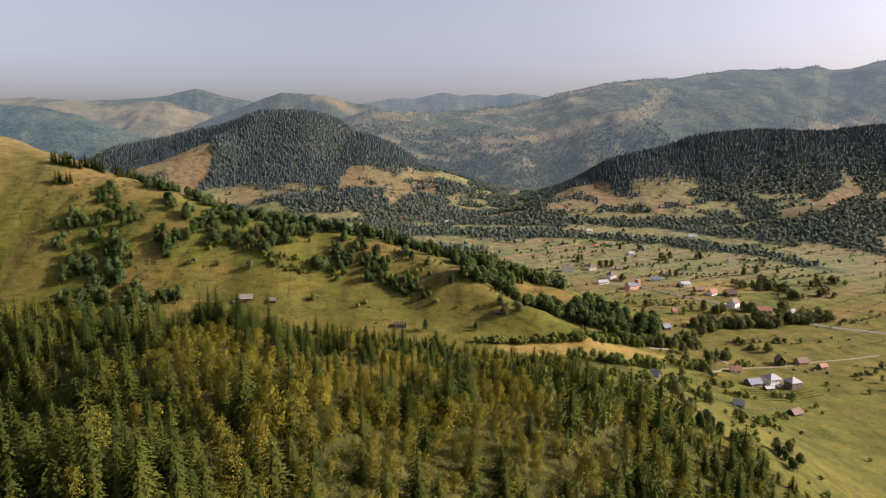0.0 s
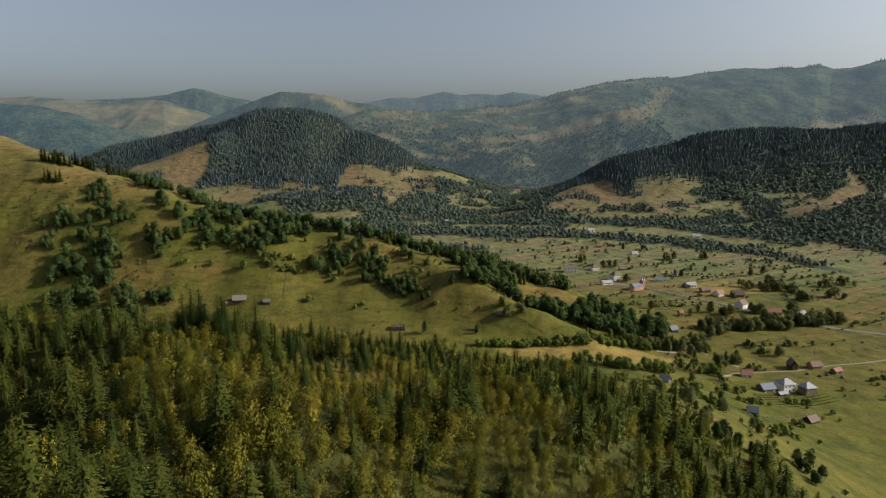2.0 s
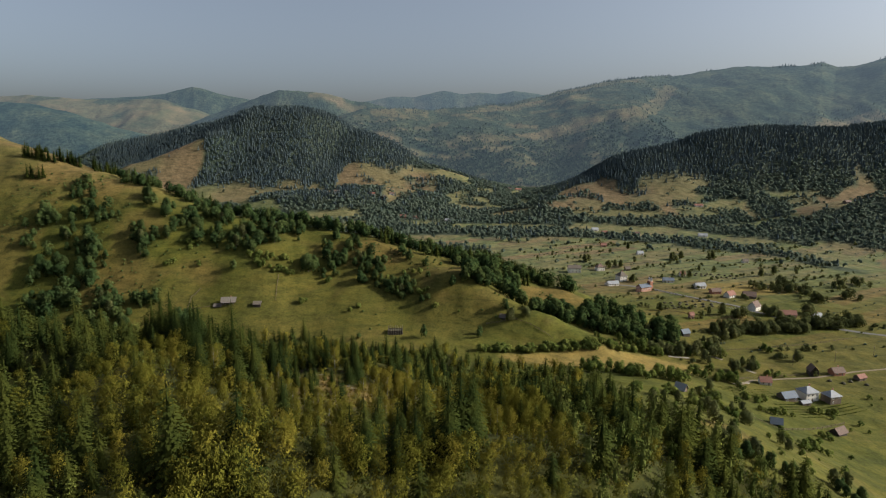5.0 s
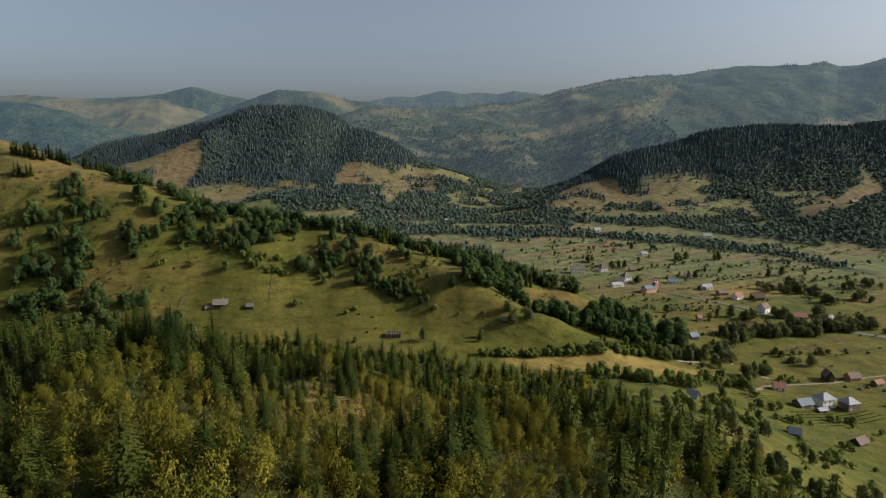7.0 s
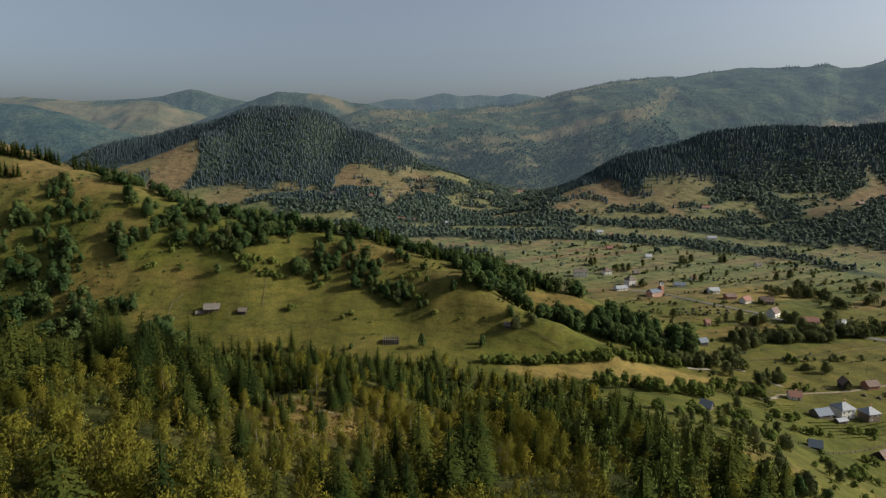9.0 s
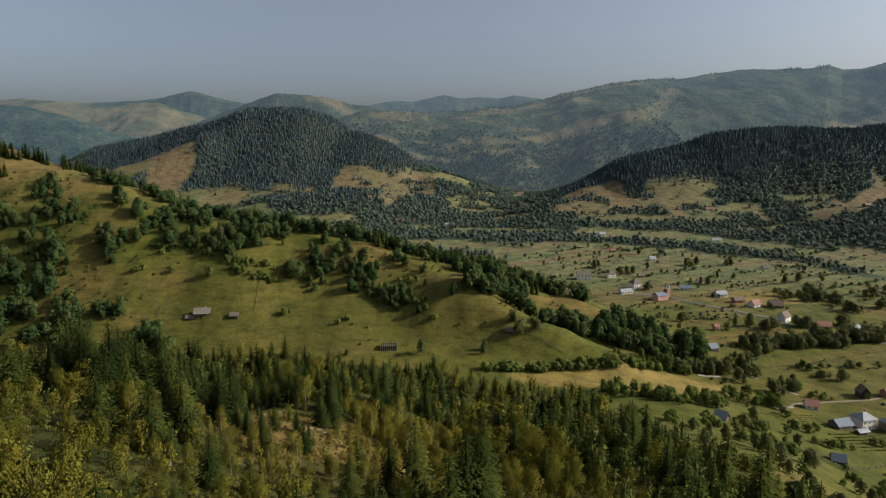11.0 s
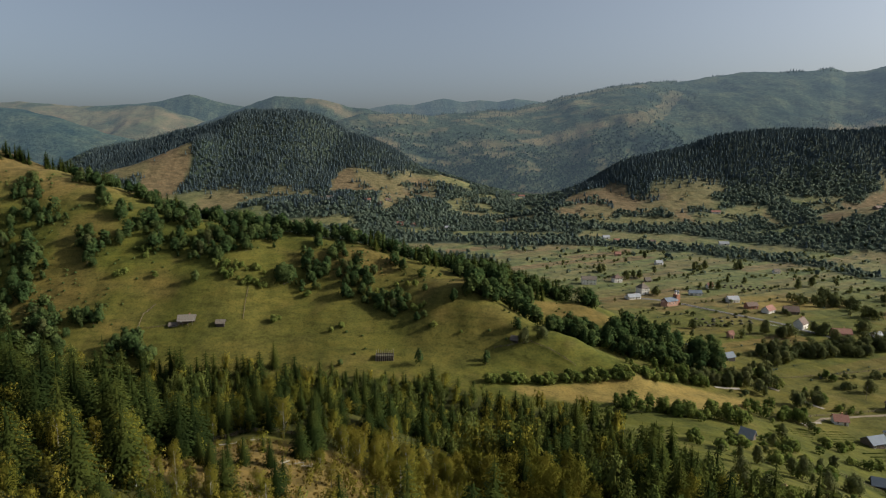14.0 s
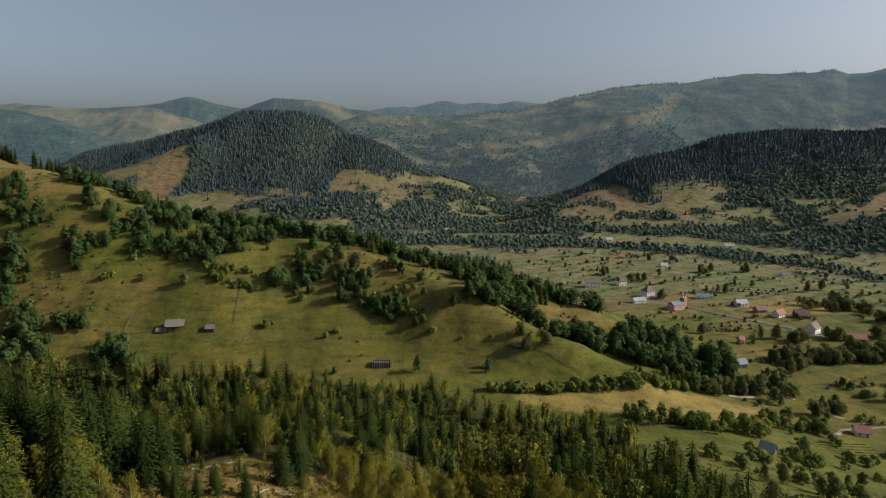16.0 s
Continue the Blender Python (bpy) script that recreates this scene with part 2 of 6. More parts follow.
def plain(name, colour, rough=0.8, spread=0.35, scale=0.8, metal=0.0, bumpy=0.0):
    """A worn surface: two scales of noise round one colour, and a shift from object to object."""
    m, nodes, links, bsdf = material(name)
    pos = nodes.new("ShaderNodeNewGeometry").outputs["Position"]
    n = noise_of(nodes, links, scale, 5, 0.65, pos)
    fine = noise_of(nodes, links, scale * 9, 3, 0.6, pos)
    lo, hi = tuple(c * (1 - spread) for c in colour), tuple(min(1, c * (1 + spread)) for c in colour)
    c = mix(nodes, links, 0.4, ramp(nodes, links, n, [(0.3, lo), (0.7, hi)]), ramp(nodes, links, fine, [(0.3, lo), (0.7, hi)]))
    links.new(c, bsdf.inputs["Base Color"])
    bsdf.inputs["Roughness"].default_value, bsdf.inputs["Metallic"].default_value = rough, metal
    if bumpy:
        bump(nodes, links, bsdf, fine, 0.6, bumpy)
    return m


def leafy(name, dark, light, glow, through_light=0.35, scale=0.12, tousled=0.4):
    """Leaves or needles: each clump and each tree has a shade of its own, and light comes through."""
    m, nodes, links, bsdf = material(name)
    geo = nodes.new("ShaderNodeNewGeometry")
    info = nodes.new("ShaderNodeObjectInfo")
    tree = nodes.new("ShaderNodeAttribute")
    tree.attribute_name = "shade"
    n = noise_of(nodes, links, scale, 3, 0.6, geo.outputs["Position"])
    add = nodes.new("ShaderNodeMath")
    add.operation = "ADD"
    links.new(n, add.inputs[0])
    links.new(tree.outputs["Fac"], add.inputs[1])
    more = nodes.new("ShaderNodeMath")
    more.operation = "MULTIPLY_ADD"
    links.new(info.outputs["Random"], more.inputs[0])
    more.inputs[1].default_value = 0.35
    links.new(add.outputs[0], more.inputs[2])
    c = ramp(nodes, links, more.outputs[0], [(0.25, dark), (0.6, light), (0.95, glow)])
    # leaves lean outwards from the crown, as foliage turns to the light
    lean = nodes.new("ShaderNodeAttribute")
    lean.attribute_name = "lean"
    turn = nodes.new("ShaderNodeVectorTransform")
    turn.vector_type, turn.convert_from, turn.convert_to = "NORMAL", "OBJECT", "WORLD"
    links.new(lean.outputs["Vector"], turn.inputs[0])
    both = nodes.new("ShaderNodeVectorMath")
    both.operation = "MULTIPLY_ADD"
    links.new(geo.outputs["Normal"], both.inputs[0])
    both.inputs[1].default_value = (tousled, tousled, tousled)
    links.new(turn.outputs[0], both.inputs[2])
    unit = nodes.new("ShaderNodeVectorMath")
    unit.operation = "NORMALIZE"
    links.new(both.outputs[0], unit.inputs[0])
    d = nodes.new("ShaderNodeBsdfDiffuse")
    links.new(c, d.inputs[0])
    links.new(unit.outputs[0], d.inputs["Normal"])
    t = nodes.new("ShaderNodeBsdfTranslucent")
    links.new(mix(nodes, links, 1.0, c, (1.0, 0.95, 0.5), "MULTIPLY"), t.inputs[0])
    links.new(unit.outputs[0], t.inputs["Normal"])
    ms = nodes.new("ShaderNodeMixShader")
    ms.inputs[0].default_value = through_light
    links.new(d.outputs[0], ms.inputs[1])
    links.new(t.outputs[0], ms.inputs[2])
    links.new(ms.outputs[0], nodes["Material Output"].inputs[0])
    nodes.remove(bsdf)
    return m


def ground_material():
    m, nodes, links, bsdf = material("pasture and forest floor")
    pos = nodes.new("ShaderNodeNewGeometry").outputs["Position"]
    cover = nodes.new("ShaderNodeAttribute")
    cover.attribute_name = "cover"  # red: dryness, green: forest floor, blue: mown stubble
    split = nodes.new("ShaderNodeSeparateColor")
    links.new(cover.outputs["Color"], split.inputs[0])
    big, mid, fine = (noise_of(nodes, links, s, 5, 0.62, pos) for s in (0.012, 0.09, 0.7))
    wide_ = noise_of(nodes, links, 0.028, 6, 0.66, pos)
    green = ramp(nodes, links, big, [(0.3, (0.060, 0.070, 0.012)), (0.5, (0.088, 0.092, 0.016)), (0.7, (0.124, 0.114, 0.024))])
    green = mix(nodes, links, 0.6, green, ramp(nodes, links, wide_, [(0.34, (0.036, 0.046, 0.012)), (0.46, (0.076, 0.084, 0.015)), (0.58, (0.108, 0.103, 0.020)), (0.68, (0.15, 0.116, 0.038))]))
    green = mix(nodes, links, 0.25, green, ramp(nodes, links, mid, [(0.32, (0.024, 0.038, 0.010)), (0.68, (0.138, 0.136, 0.024))]))
    dry = ramp(nodes, links, mid, [(0.3, (0.118, 0.084, 0.026)), (0.7, (0.190, 0.132, 0.044))])
    # far meadows: hay greyed and green paled to stand for the haze before them
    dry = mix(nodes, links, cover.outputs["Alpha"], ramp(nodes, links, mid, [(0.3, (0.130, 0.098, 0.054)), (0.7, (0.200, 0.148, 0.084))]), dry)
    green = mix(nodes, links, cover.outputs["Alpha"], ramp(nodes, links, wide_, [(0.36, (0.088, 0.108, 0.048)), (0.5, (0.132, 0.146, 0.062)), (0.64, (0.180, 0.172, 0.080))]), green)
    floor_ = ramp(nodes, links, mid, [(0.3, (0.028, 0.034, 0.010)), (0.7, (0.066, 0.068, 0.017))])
    # under the far woods the floor is bluer, like their haze-tinted leaves
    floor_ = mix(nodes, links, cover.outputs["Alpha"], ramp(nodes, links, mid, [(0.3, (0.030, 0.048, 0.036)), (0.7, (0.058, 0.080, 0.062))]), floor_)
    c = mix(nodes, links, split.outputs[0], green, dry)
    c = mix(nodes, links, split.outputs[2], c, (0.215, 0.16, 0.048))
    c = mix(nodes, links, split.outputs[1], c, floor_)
    c = mix(nodes, links, 0.6, c, ramp(nodes, links, fine, [(0.34, (0.42, 0.44, 0.42)), (0.5, (0.84, 0.84, 0.84)), (0.66, (1.06, 1.05, 1.02))]), "MULTIPLY")
    # cattle terraces and old mowing lines run level along the slopes
    level = nodes.new("ShaderNodeVectorMath")
    level.operation = "MULTIPLY"
    links.new(pos, level.inputs[0])
    level.inputs[1].default_value = (0.06, 0.06, 0.36)
    terrace = noise_of(nodes, links, 1.0, 4, 0.6, level.outputs[0])
    c = mix(nodes, links, 0.6, c, ramp(nodes, links, terrace, [(0.36, (0.56, 0.60, 0.56)), (0.48, (0.98, 0.98, 0.96)), (0.62, (1.22, 1.14, 1.05))]), "MULTIPLY")
    clumps = noise_of(nodes, links, 0.24, 4, 0.7, pos)
    c = mix(nodes, links, 0.4, c, ramp(nodes, links, clumps, [(0.36, (0.5, 0.55, 0.5)), (0.5, (1.0, 1.0, 1.0))]), "MULTIPLY")
    links.new(c, bsdf.inputs["Base Color"])
    bsdf.inputs["Roughness"].default_value = 0.95
    bsdf.inputs["Specular IOR Level"].default_value = 0.1
    # hummocks and cattle terraces, then the tussocks on them
    rolls = nodes.new("ShaderNodeBump")
    rolls.inputs["Strength"].default_value, rolls.inputs["Distance"].default_value = 1.0, 2.6
    links.new(noise_of(nodes, links, 0.05, 2.0, 0.45, pos), rolls.inputs["Height"])
    grain = nodes.new("ShaderNodeBump")
    grain.inputs["Strength"].default_value, grain.inputs["Distance"].default_value = 0.6, 0.9
    links.new(mid, grain.inputs["Height"])
    links.new(rolls.outputs[0], grain.inputs["Normal"])
    links.new(grain.outputs[0], bsdf.inputs["Normal"])
    return m


GROUND = ground_material()
# ---------------------------------------------------------------- the ground, one sheet to the last ridge
def sheet(name, v, f, mat, smooth_faces=True):
    me = bpy.data.meshes.new(name)
    v, f = np.asarray(v, np.float32), np.asarray(f, np.int32)
    me.vertices.add(len(v))
    me.vertices.foreach_set("co", v.ravel())
    k = f.shape[1]
    me.loops.add(f.size)
    me.loops.foreach_set("vertex_index", f.ravel())
    me.polygons.add(len(f))
    me.polygons.foreach_set("loop_start", np.arange(0, f.size, k, dtype=np.int32))
    me.polygons.foreach_set("use_smooth", np.full(len(f), smooth_faces))
    me.materials.append(mat)
    me.update(calc_edges=True)
    return me


def build_ground():
    front = np.radians(np.linspace(-44, 44, 340))
    back = np.radians(np.linspace(46, 314, 60))[1:-1]
    angle = np.concatenate([front, back])
    radius = np.concatenate([[0], np.geomspace(40, 380, 110), np.linspace(384, 1030, 160), np.geomspace(1048, 4950, 100)])
    a, r = np.meshgrid(angle, radius[1:])
    x, y = r * np.sin(a), r * np.cos(a) - 40
    x, y = np.append(x.ravel(), 0.0), np.append(y.ravel(), -40.0)
    z = height(x, y)
    na, nr = len(angle), len(radius) - 1
    i, j = np.meshgrid(np.arange(nr - 1), np.arange(na), indexing="ij")
    i, j = i.ravel(), j.ravel()
    k = (j + 1) % na
    quads = np.stack([i * na + j, i * na + k, (i + 1) * na + k, (i + 1) * na + j], 1)
    tip = len(x) - 1
    j = np.arange(na)
    fan = np.stack([np.full(na, tip), (j + 1) % na, j, j], 1)
    tris = np.concatenate([quads[:, [0, 1, 2]], quads[:, [0, 2, 3]], fan[:, :3]])
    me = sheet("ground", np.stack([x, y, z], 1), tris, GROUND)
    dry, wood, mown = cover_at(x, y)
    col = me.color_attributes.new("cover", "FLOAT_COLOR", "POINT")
    # alpha falls to 0 with distance and brings in the haze tint
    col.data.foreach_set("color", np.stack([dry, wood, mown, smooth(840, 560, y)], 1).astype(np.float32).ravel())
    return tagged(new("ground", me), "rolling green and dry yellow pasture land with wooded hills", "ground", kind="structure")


build_ground()


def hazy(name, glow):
    """Far woods and pale mown strips; the lit haze before them is added as emission."""
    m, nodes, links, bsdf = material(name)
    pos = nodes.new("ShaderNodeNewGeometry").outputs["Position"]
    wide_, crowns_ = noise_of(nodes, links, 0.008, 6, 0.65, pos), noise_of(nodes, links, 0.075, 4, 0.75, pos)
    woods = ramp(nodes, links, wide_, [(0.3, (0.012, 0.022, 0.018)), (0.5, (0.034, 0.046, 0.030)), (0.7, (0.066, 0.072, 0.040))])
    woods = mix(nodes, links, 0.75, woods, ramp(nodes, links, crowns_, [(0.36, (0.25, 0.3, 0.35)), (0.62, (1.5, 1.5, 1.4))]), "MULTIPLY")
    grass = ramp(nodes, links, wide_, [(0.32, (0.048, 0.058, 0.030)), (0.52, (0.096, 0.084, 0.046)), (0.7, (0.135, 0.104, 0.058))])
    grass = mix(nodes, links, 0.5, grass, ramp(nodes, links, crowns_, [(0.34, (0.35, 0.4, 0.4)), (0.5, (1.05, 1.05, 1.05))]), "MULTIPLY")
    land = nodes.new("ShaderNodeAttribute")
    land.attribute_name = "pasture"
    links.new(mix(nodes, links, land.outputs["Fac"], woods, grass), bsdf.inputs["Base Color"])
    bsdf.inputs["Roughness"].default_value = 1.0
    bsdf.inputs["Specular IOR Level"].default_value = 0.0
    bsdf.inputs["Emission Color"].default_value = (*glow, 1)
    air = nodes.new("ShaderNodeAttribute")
    air.attribute_name = "air"  # emission strength that stands for the depth of lit air
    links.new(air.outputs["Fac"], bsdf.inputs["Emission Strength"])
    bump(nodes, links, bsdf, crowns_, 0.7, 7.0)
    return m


def range_height(x, y, crest, foot):
    """A mountainside that rises from its foot to the crest line and falls away behind it."""
    side = np.asarray(x, float) / y
    c = np.array(crest, float)
    at = np.interp(side, c[:, 0] / c[:, 1], np.arange(len(c)))
    far, top = np.interp(at, np.arange(len(c)), c[:, 1]), np.interp(at, np.arange(len(c)), c[:, 2])
    s = np.clip((y - foot) / (far - foot), 0, 1)
    folds = fbm(x, y * 0.6, 330, 25, 4)
    up = 12 + (top - 12) * (s + 0.34 * s * (1 - s) * (1 + folds)) - np.maximum(0, y - far) * 0.3
    return np.where(y < foot, 12 - (foot - y) * 0.25, up) + 3.0 * fbm(x, y, 60, 33, 2) * smooth(0, 0.25, s)


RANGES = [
    # name, crest, foot, spread of x/y, rows deep, emission for haze, label
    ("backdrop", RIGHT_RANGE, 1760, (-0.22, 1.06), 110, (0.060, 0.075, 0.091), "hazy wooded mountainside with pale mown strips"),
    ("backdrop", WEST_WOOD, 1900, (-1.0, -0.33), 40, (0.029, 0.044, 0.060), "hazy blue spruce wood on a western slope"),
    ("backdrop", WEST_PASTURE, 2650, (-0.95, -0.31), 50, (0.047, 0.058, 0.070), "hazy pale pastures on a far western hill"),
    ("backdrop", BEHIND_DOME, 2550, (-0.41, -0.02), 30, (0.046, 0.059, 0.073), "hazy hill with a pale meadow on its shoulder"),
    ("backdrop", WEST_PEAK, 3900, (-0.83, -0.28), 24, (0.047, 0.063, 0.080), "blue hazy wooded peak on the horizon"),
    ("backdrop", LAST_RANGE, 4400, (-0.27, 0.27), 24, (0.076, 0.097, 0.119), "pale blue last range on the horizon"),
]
# mown strips: from (x, y) to (x, y), half widths
RIGHT_STRIPS = [
    (967, 2659, 696, 2208, 24, 42), (694, 2198, 475, 2230, 20, 38), (473, 2222, 143, 2072, 15, 38), (530, 2700, 870, 2790, 25, 60), (110, 2420, 540, 2650, 20, 35),
    (-244, 2286, -71, 2334, 18, 70), (-8, 2410, 55, 2329, 11, 40), (-211, 2050, -145, 2028, 9, 18), (-150, 1970, -34, 1982, 11, 18), (1289, 2162, 1566, 2220, 23, 52),
    (1376, 2128, 1506, 2096, 14, 34), (1095, 2162, 1181, 2178, 7, 12), (237, 2264, 337, 2245, 8, 16), (200, 1894, 315, 1966, 7, 14), (890, 2608, 941, 2554, 12, 32),
]
BEHIND_STRIPS = [(-622, 2960, -492, 2973, 24, 30), (-488, 2943, -383, 2950, 20, 22)]


def far_pasture(x, y, crest):
    if crest is RIGHT_RANGE:
        speck = smooth(0.25, 0.55, fbm(x, y * 1.6, 70, 113, 3)) * smooth(2750, 2500, y) * smooth(900, 500, x) * 0.7
        return np.maximum(strips_at(x, y, RIGHT_STRIPS, 0.32, 60), speck) * (1 - 0.75 * smooth(0.2, 0.5, fbm(x, y, 40, 115, 2)))
    if crest is WEST_PASTURE:
        return smooth(0.45, 0.1, fbm(x, y * 0.8, 190, 117, 3) - 0.15 * smooth(3000, 3200, y)) * (0.55 + 0.45 * smooth(-0.3, 0.2, wave(x, y, 110, 119)))
    if crest is BEHIND_DOME:
        return strips_at(x, y, BEHIND_STRIPS, 0.3, 60)
    return 0.25 * smooth(0.3, 0.6, fbm(x, y, 180, 121, 3)) if crest is LAST_RANGE else np.zeros_like(x)


def build_ranges():
    for name, crest, foot, (u0, u1), deep, glow, label in RANGES:
        far = max(r[1] for r in crest) + 160
        n = int((u1 - u0) * 420)
        u, y = np.meshgrid(np.linspace(u0, u1, n), np.linspace(foot - 60, far, deep))
        x = u * y
        z = range_height(x, y, crest, foot)
        i, j = np.meshgrid(np.arange(deep - 1), np.arange(n - 1), indexing="ij")
        k = (i * n + j).ravel()
        tris = np.concatenate([np.stack([k, k + 1, k + n + 1], 1), np.stack([k, k + n + 1, k + n], 1)])
        me = sheet(name, np.stack([x.ravel(), y.ravel(), z.ravel()], 1), tris, hazy("land with haze glow", glow))
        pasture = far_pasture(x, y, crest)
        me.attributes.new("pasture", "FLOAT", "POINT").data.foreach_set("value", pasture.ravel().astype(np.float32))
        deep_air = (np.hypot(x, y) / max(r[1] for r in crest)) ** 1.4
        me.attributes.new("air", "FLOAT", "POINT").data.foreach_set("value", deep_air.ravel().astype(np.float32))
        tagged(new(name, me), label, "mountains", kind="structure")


build_ranges()
# ---------------------------------------------------------------- trees as shapes
SPRUCE = leafy("spruce needles", (0.009, 0.016, 0.006), (0.021, 0.031, 0.008), (0.050, 0.057, 0.012), 0.05, 0.12, 0.5)
BIRCH = leafy("birch leaves", (0.104, 0.110, 0.017), (0.178, 0.171, 0.026), (0.264, 0.222, 0.034), 0.3, 0.2, 0.15)
BROAD = leafy("broad leaves", (0.028, 0.052, 0.020), (0.045, 0.073, 0.025), (0.080, 0.104, 0.033), 0.2)
HEDGE = leafy("sunny hedge leaves", (0.055, 0.084, 0.021), (0.098, 0.128, 0.031), (0.165, 0.185, 0.046), 0.3)
WILLOW = leafy("grey green willow leaves", (0.078, 0.094, 0.040), (0.120, 0.136, 0.055), (0.172, 0.178, 0.074), 0.5)
BARK = plain("grey brown bark", (0.10, 0.075, 0.055), 0.9, 0.5, 3.0)
WHITE_BARK = plain("pale birch bark", (0.42, 0.40, 0.35), 0.85, 0.5, 4.0)
DRY_GRASS = leafy("dry golden grass", (0.10, 0.074, 0.022), (0.155, 0.112, 0.034), (0.22, 0.158, 0.050), 0.3)
THICKET = leafy("yellowing shrub leaves", (0.076, 0.074, 0.014), (0.128, 0.116, 0.020), (0.176, 0.150, 0.029), 0.35, 0.2, 0.2)


def rod(points, radii, sides=5):
    """A tapered round stem through points."""
    v, f = [], []
    for (x, y, z), r in zip(points, radii):
        a = np.arange(sides) * 2 * math.pi / sides
        v += list(np.stack([x + r * np.cos(a), y + r * np.sin(a), np.full(sides, z)], 1))
    for i in range(len(points) - 1):
        for j in range(sides):
            k = (j + 1) % sides
            f += [(i * sides + j, i * sides + k, (i + 1) * sides + k), (i * sides + j, (i + 1) * sides + k, (i + 1) * sides + j)]
    return np.array(v), np.array(f)


def joined(pieces):
    v, f, at = [], [], 0
    for a, b in pieces:
        v.append(a)
        f.append(b + at)
        at += len(a)
    return np.concatenate(v), np.concatenate(f)


def spruce_shape(seed, tall=17.0, wide=2.7, levels=25, around=8, tufts=5):
    """Trunk and crown of a spruce: whorls of drooping fronds that shorten to the tip."""
    rng = np.random.RandomState(seed)
    trunk = rod([(0, 0, -0.6), (0, 0, tall * 0.5), (0, 0, tall * 0.97)], [0.22, 0.11, 0.01], 5)
    v, lean = [], rng.uniform(0.9, 1.1, 12)
    for i in range(levels):
        s = (i + rng.uniform(-0.25, 0.25)) / levels
        z = tall * (0.06 + 0.92 * s**0.94)
        length = wide * max(0.06, (1 - s) ** 0.68) * rng.uniform(0.88, 1.08) + 0.28
        n = around if s < 0.7 else max(6, round(around * (1.35 - s)))
        start = rng.uniform(0, 6.3)
        for j in range(n):
            a = start + (j + rng.uniform(-0.35, 0.35)) * 2 * math.pi / n
            ln = length * rng.uniform(0.7, 1.12) * lean[int(a * 12 / 6.2832) % 12]
            droop = ln * rng.uniform(0.2, 0.42)
            k = max(3, round(tufts * (0.35 + 0.65 * (1 - s))))
            r = ln * (0.3 + 0.7 * (np.arange(k) + rng.uniform(0.2, 0.9, k)) / k)
            turn = a + rng.uniform(-0.34, 0.34, k) * (0.4 + 0.8 * (1 - r / (ln + 1e-6)))
            big = (0.195 * wide + 0.05) * (0.5 + 0.5 * (1 - s)) * rng.uniform(0.75, 1.3, k) * 8 / (around + 0.0)
            c, q = np.cos(turn), np.sin(turn)
            x, y, h = c * r, q * r, z - droop * (r / ln) ** 1.4 + rng.uniform(-0.12, 0.12, k) * big
            tip = np.stack([x + c * big * 0.75, y + q * big * 0.75, h - big * rng.uniform(0.25, 0.6, k)], 1)
            one = np.stack([x - q * big * 0.55 - c * big * 0.35, y + c * big * 0.55 - q * big * 0.35, h - big * rng.uniform(-0.1, 0.25, k)], 1)
            two = np.stack([x + q * big * 0.55 - c * big * 0.35, y - c * big * 0.55 - q * big * 0.35, h - big * rng.uniform(-0.1, 0.25, k)], 1)
            v.append(np.stack([one, two, tip], 1).reshape(-1, 3))
    ring = np.arange(7) * 2 * math.pi / 7
    for z0, z1, r in ((0.05, 0.5, 0.44), (0.3, 0.8, 0.28), (0.6, 0.98, 0.1)):
        p = np.stack([wide * r * np.cos(ring), wide * r * np.sin(ring), np.full(7, tall * z0)], 1)
        v.append(np.stack([p, np.roll(p, -1, 0), np.broadcast_to((0, 0, tall * z1), (7, 3))], 1).reshape(-1, 3))
    v.append(np.array([(0.14, 0, tall * 0.92), (-0.1, 0.12, tall * 0.92), (0, 0, tall * 1.03), (-0.1, 0.12, tall * 0.92), (-0.05, -0.14, tall * 0.92), (0, 0, tall * 1.03)]))
    v = np.concatenate(v)
    return trunk, (v, np.arange(len(v)).reshape(-1, 3), outward(v, (0, 0, -0.2 * tall), (1, 1, 0.16)))


def outward(v, centre, squash):
    """The way from the middle of a crown outwards, one for each leaf corner."""
    d = (np.repeat(v.reshape(-1, 3, 3).mean(1), 3, 0) - centre) * squash
    return d / (np.linalg.norm(d, axis=1)[:, None] + 1e-6)


def leaf_tris(rng, centres, radii, each, size):
    """Small leaf clumps, turned every way, over the skins of a few rounded masses."""
    v, out = [], []
    for c, r in zip(centres, radii):
        d = rng.normal(size=(each, 3))
        d /= np.linalg.norm(d, axis=1)[:, None]
        d[:, 2] = np.where(d[:, 2] < -0.45, -d[:, 2], d[:, 2])
        p = c + d * r * rng.uniform(0.7, 1.1, (each, 1))
        t = rng.normal(size=(each, 3)) + 0.0
        t -= 0.6 * (t * d).sum(1)[:, None] * d
        t /= np.linalg.norm(t, axis=1)[:, None]
        b = np.cross(d, t)
        s = size * rng.uniform(0.6, 1.3, (each, 1))
        v.append(np.stack([p + t * s, p - t * s * 0.5 + b * s * 0.85, p - t * s * 0.5 - b * s * 0.85], 1))
        out.append(np.repeat(d, 3, 0))
    v = np.concatenate(v).reshape(-1, 3)
    n = 0.25 * np.concatenate(out) + outward(v, centres.mean(0) - (0, 0, 1.0), (1, 1, 1))
    return v, np.arange(len(v)).reshape(-1, 3), n / np.linalg.norm(n, axis=1)[:, None]


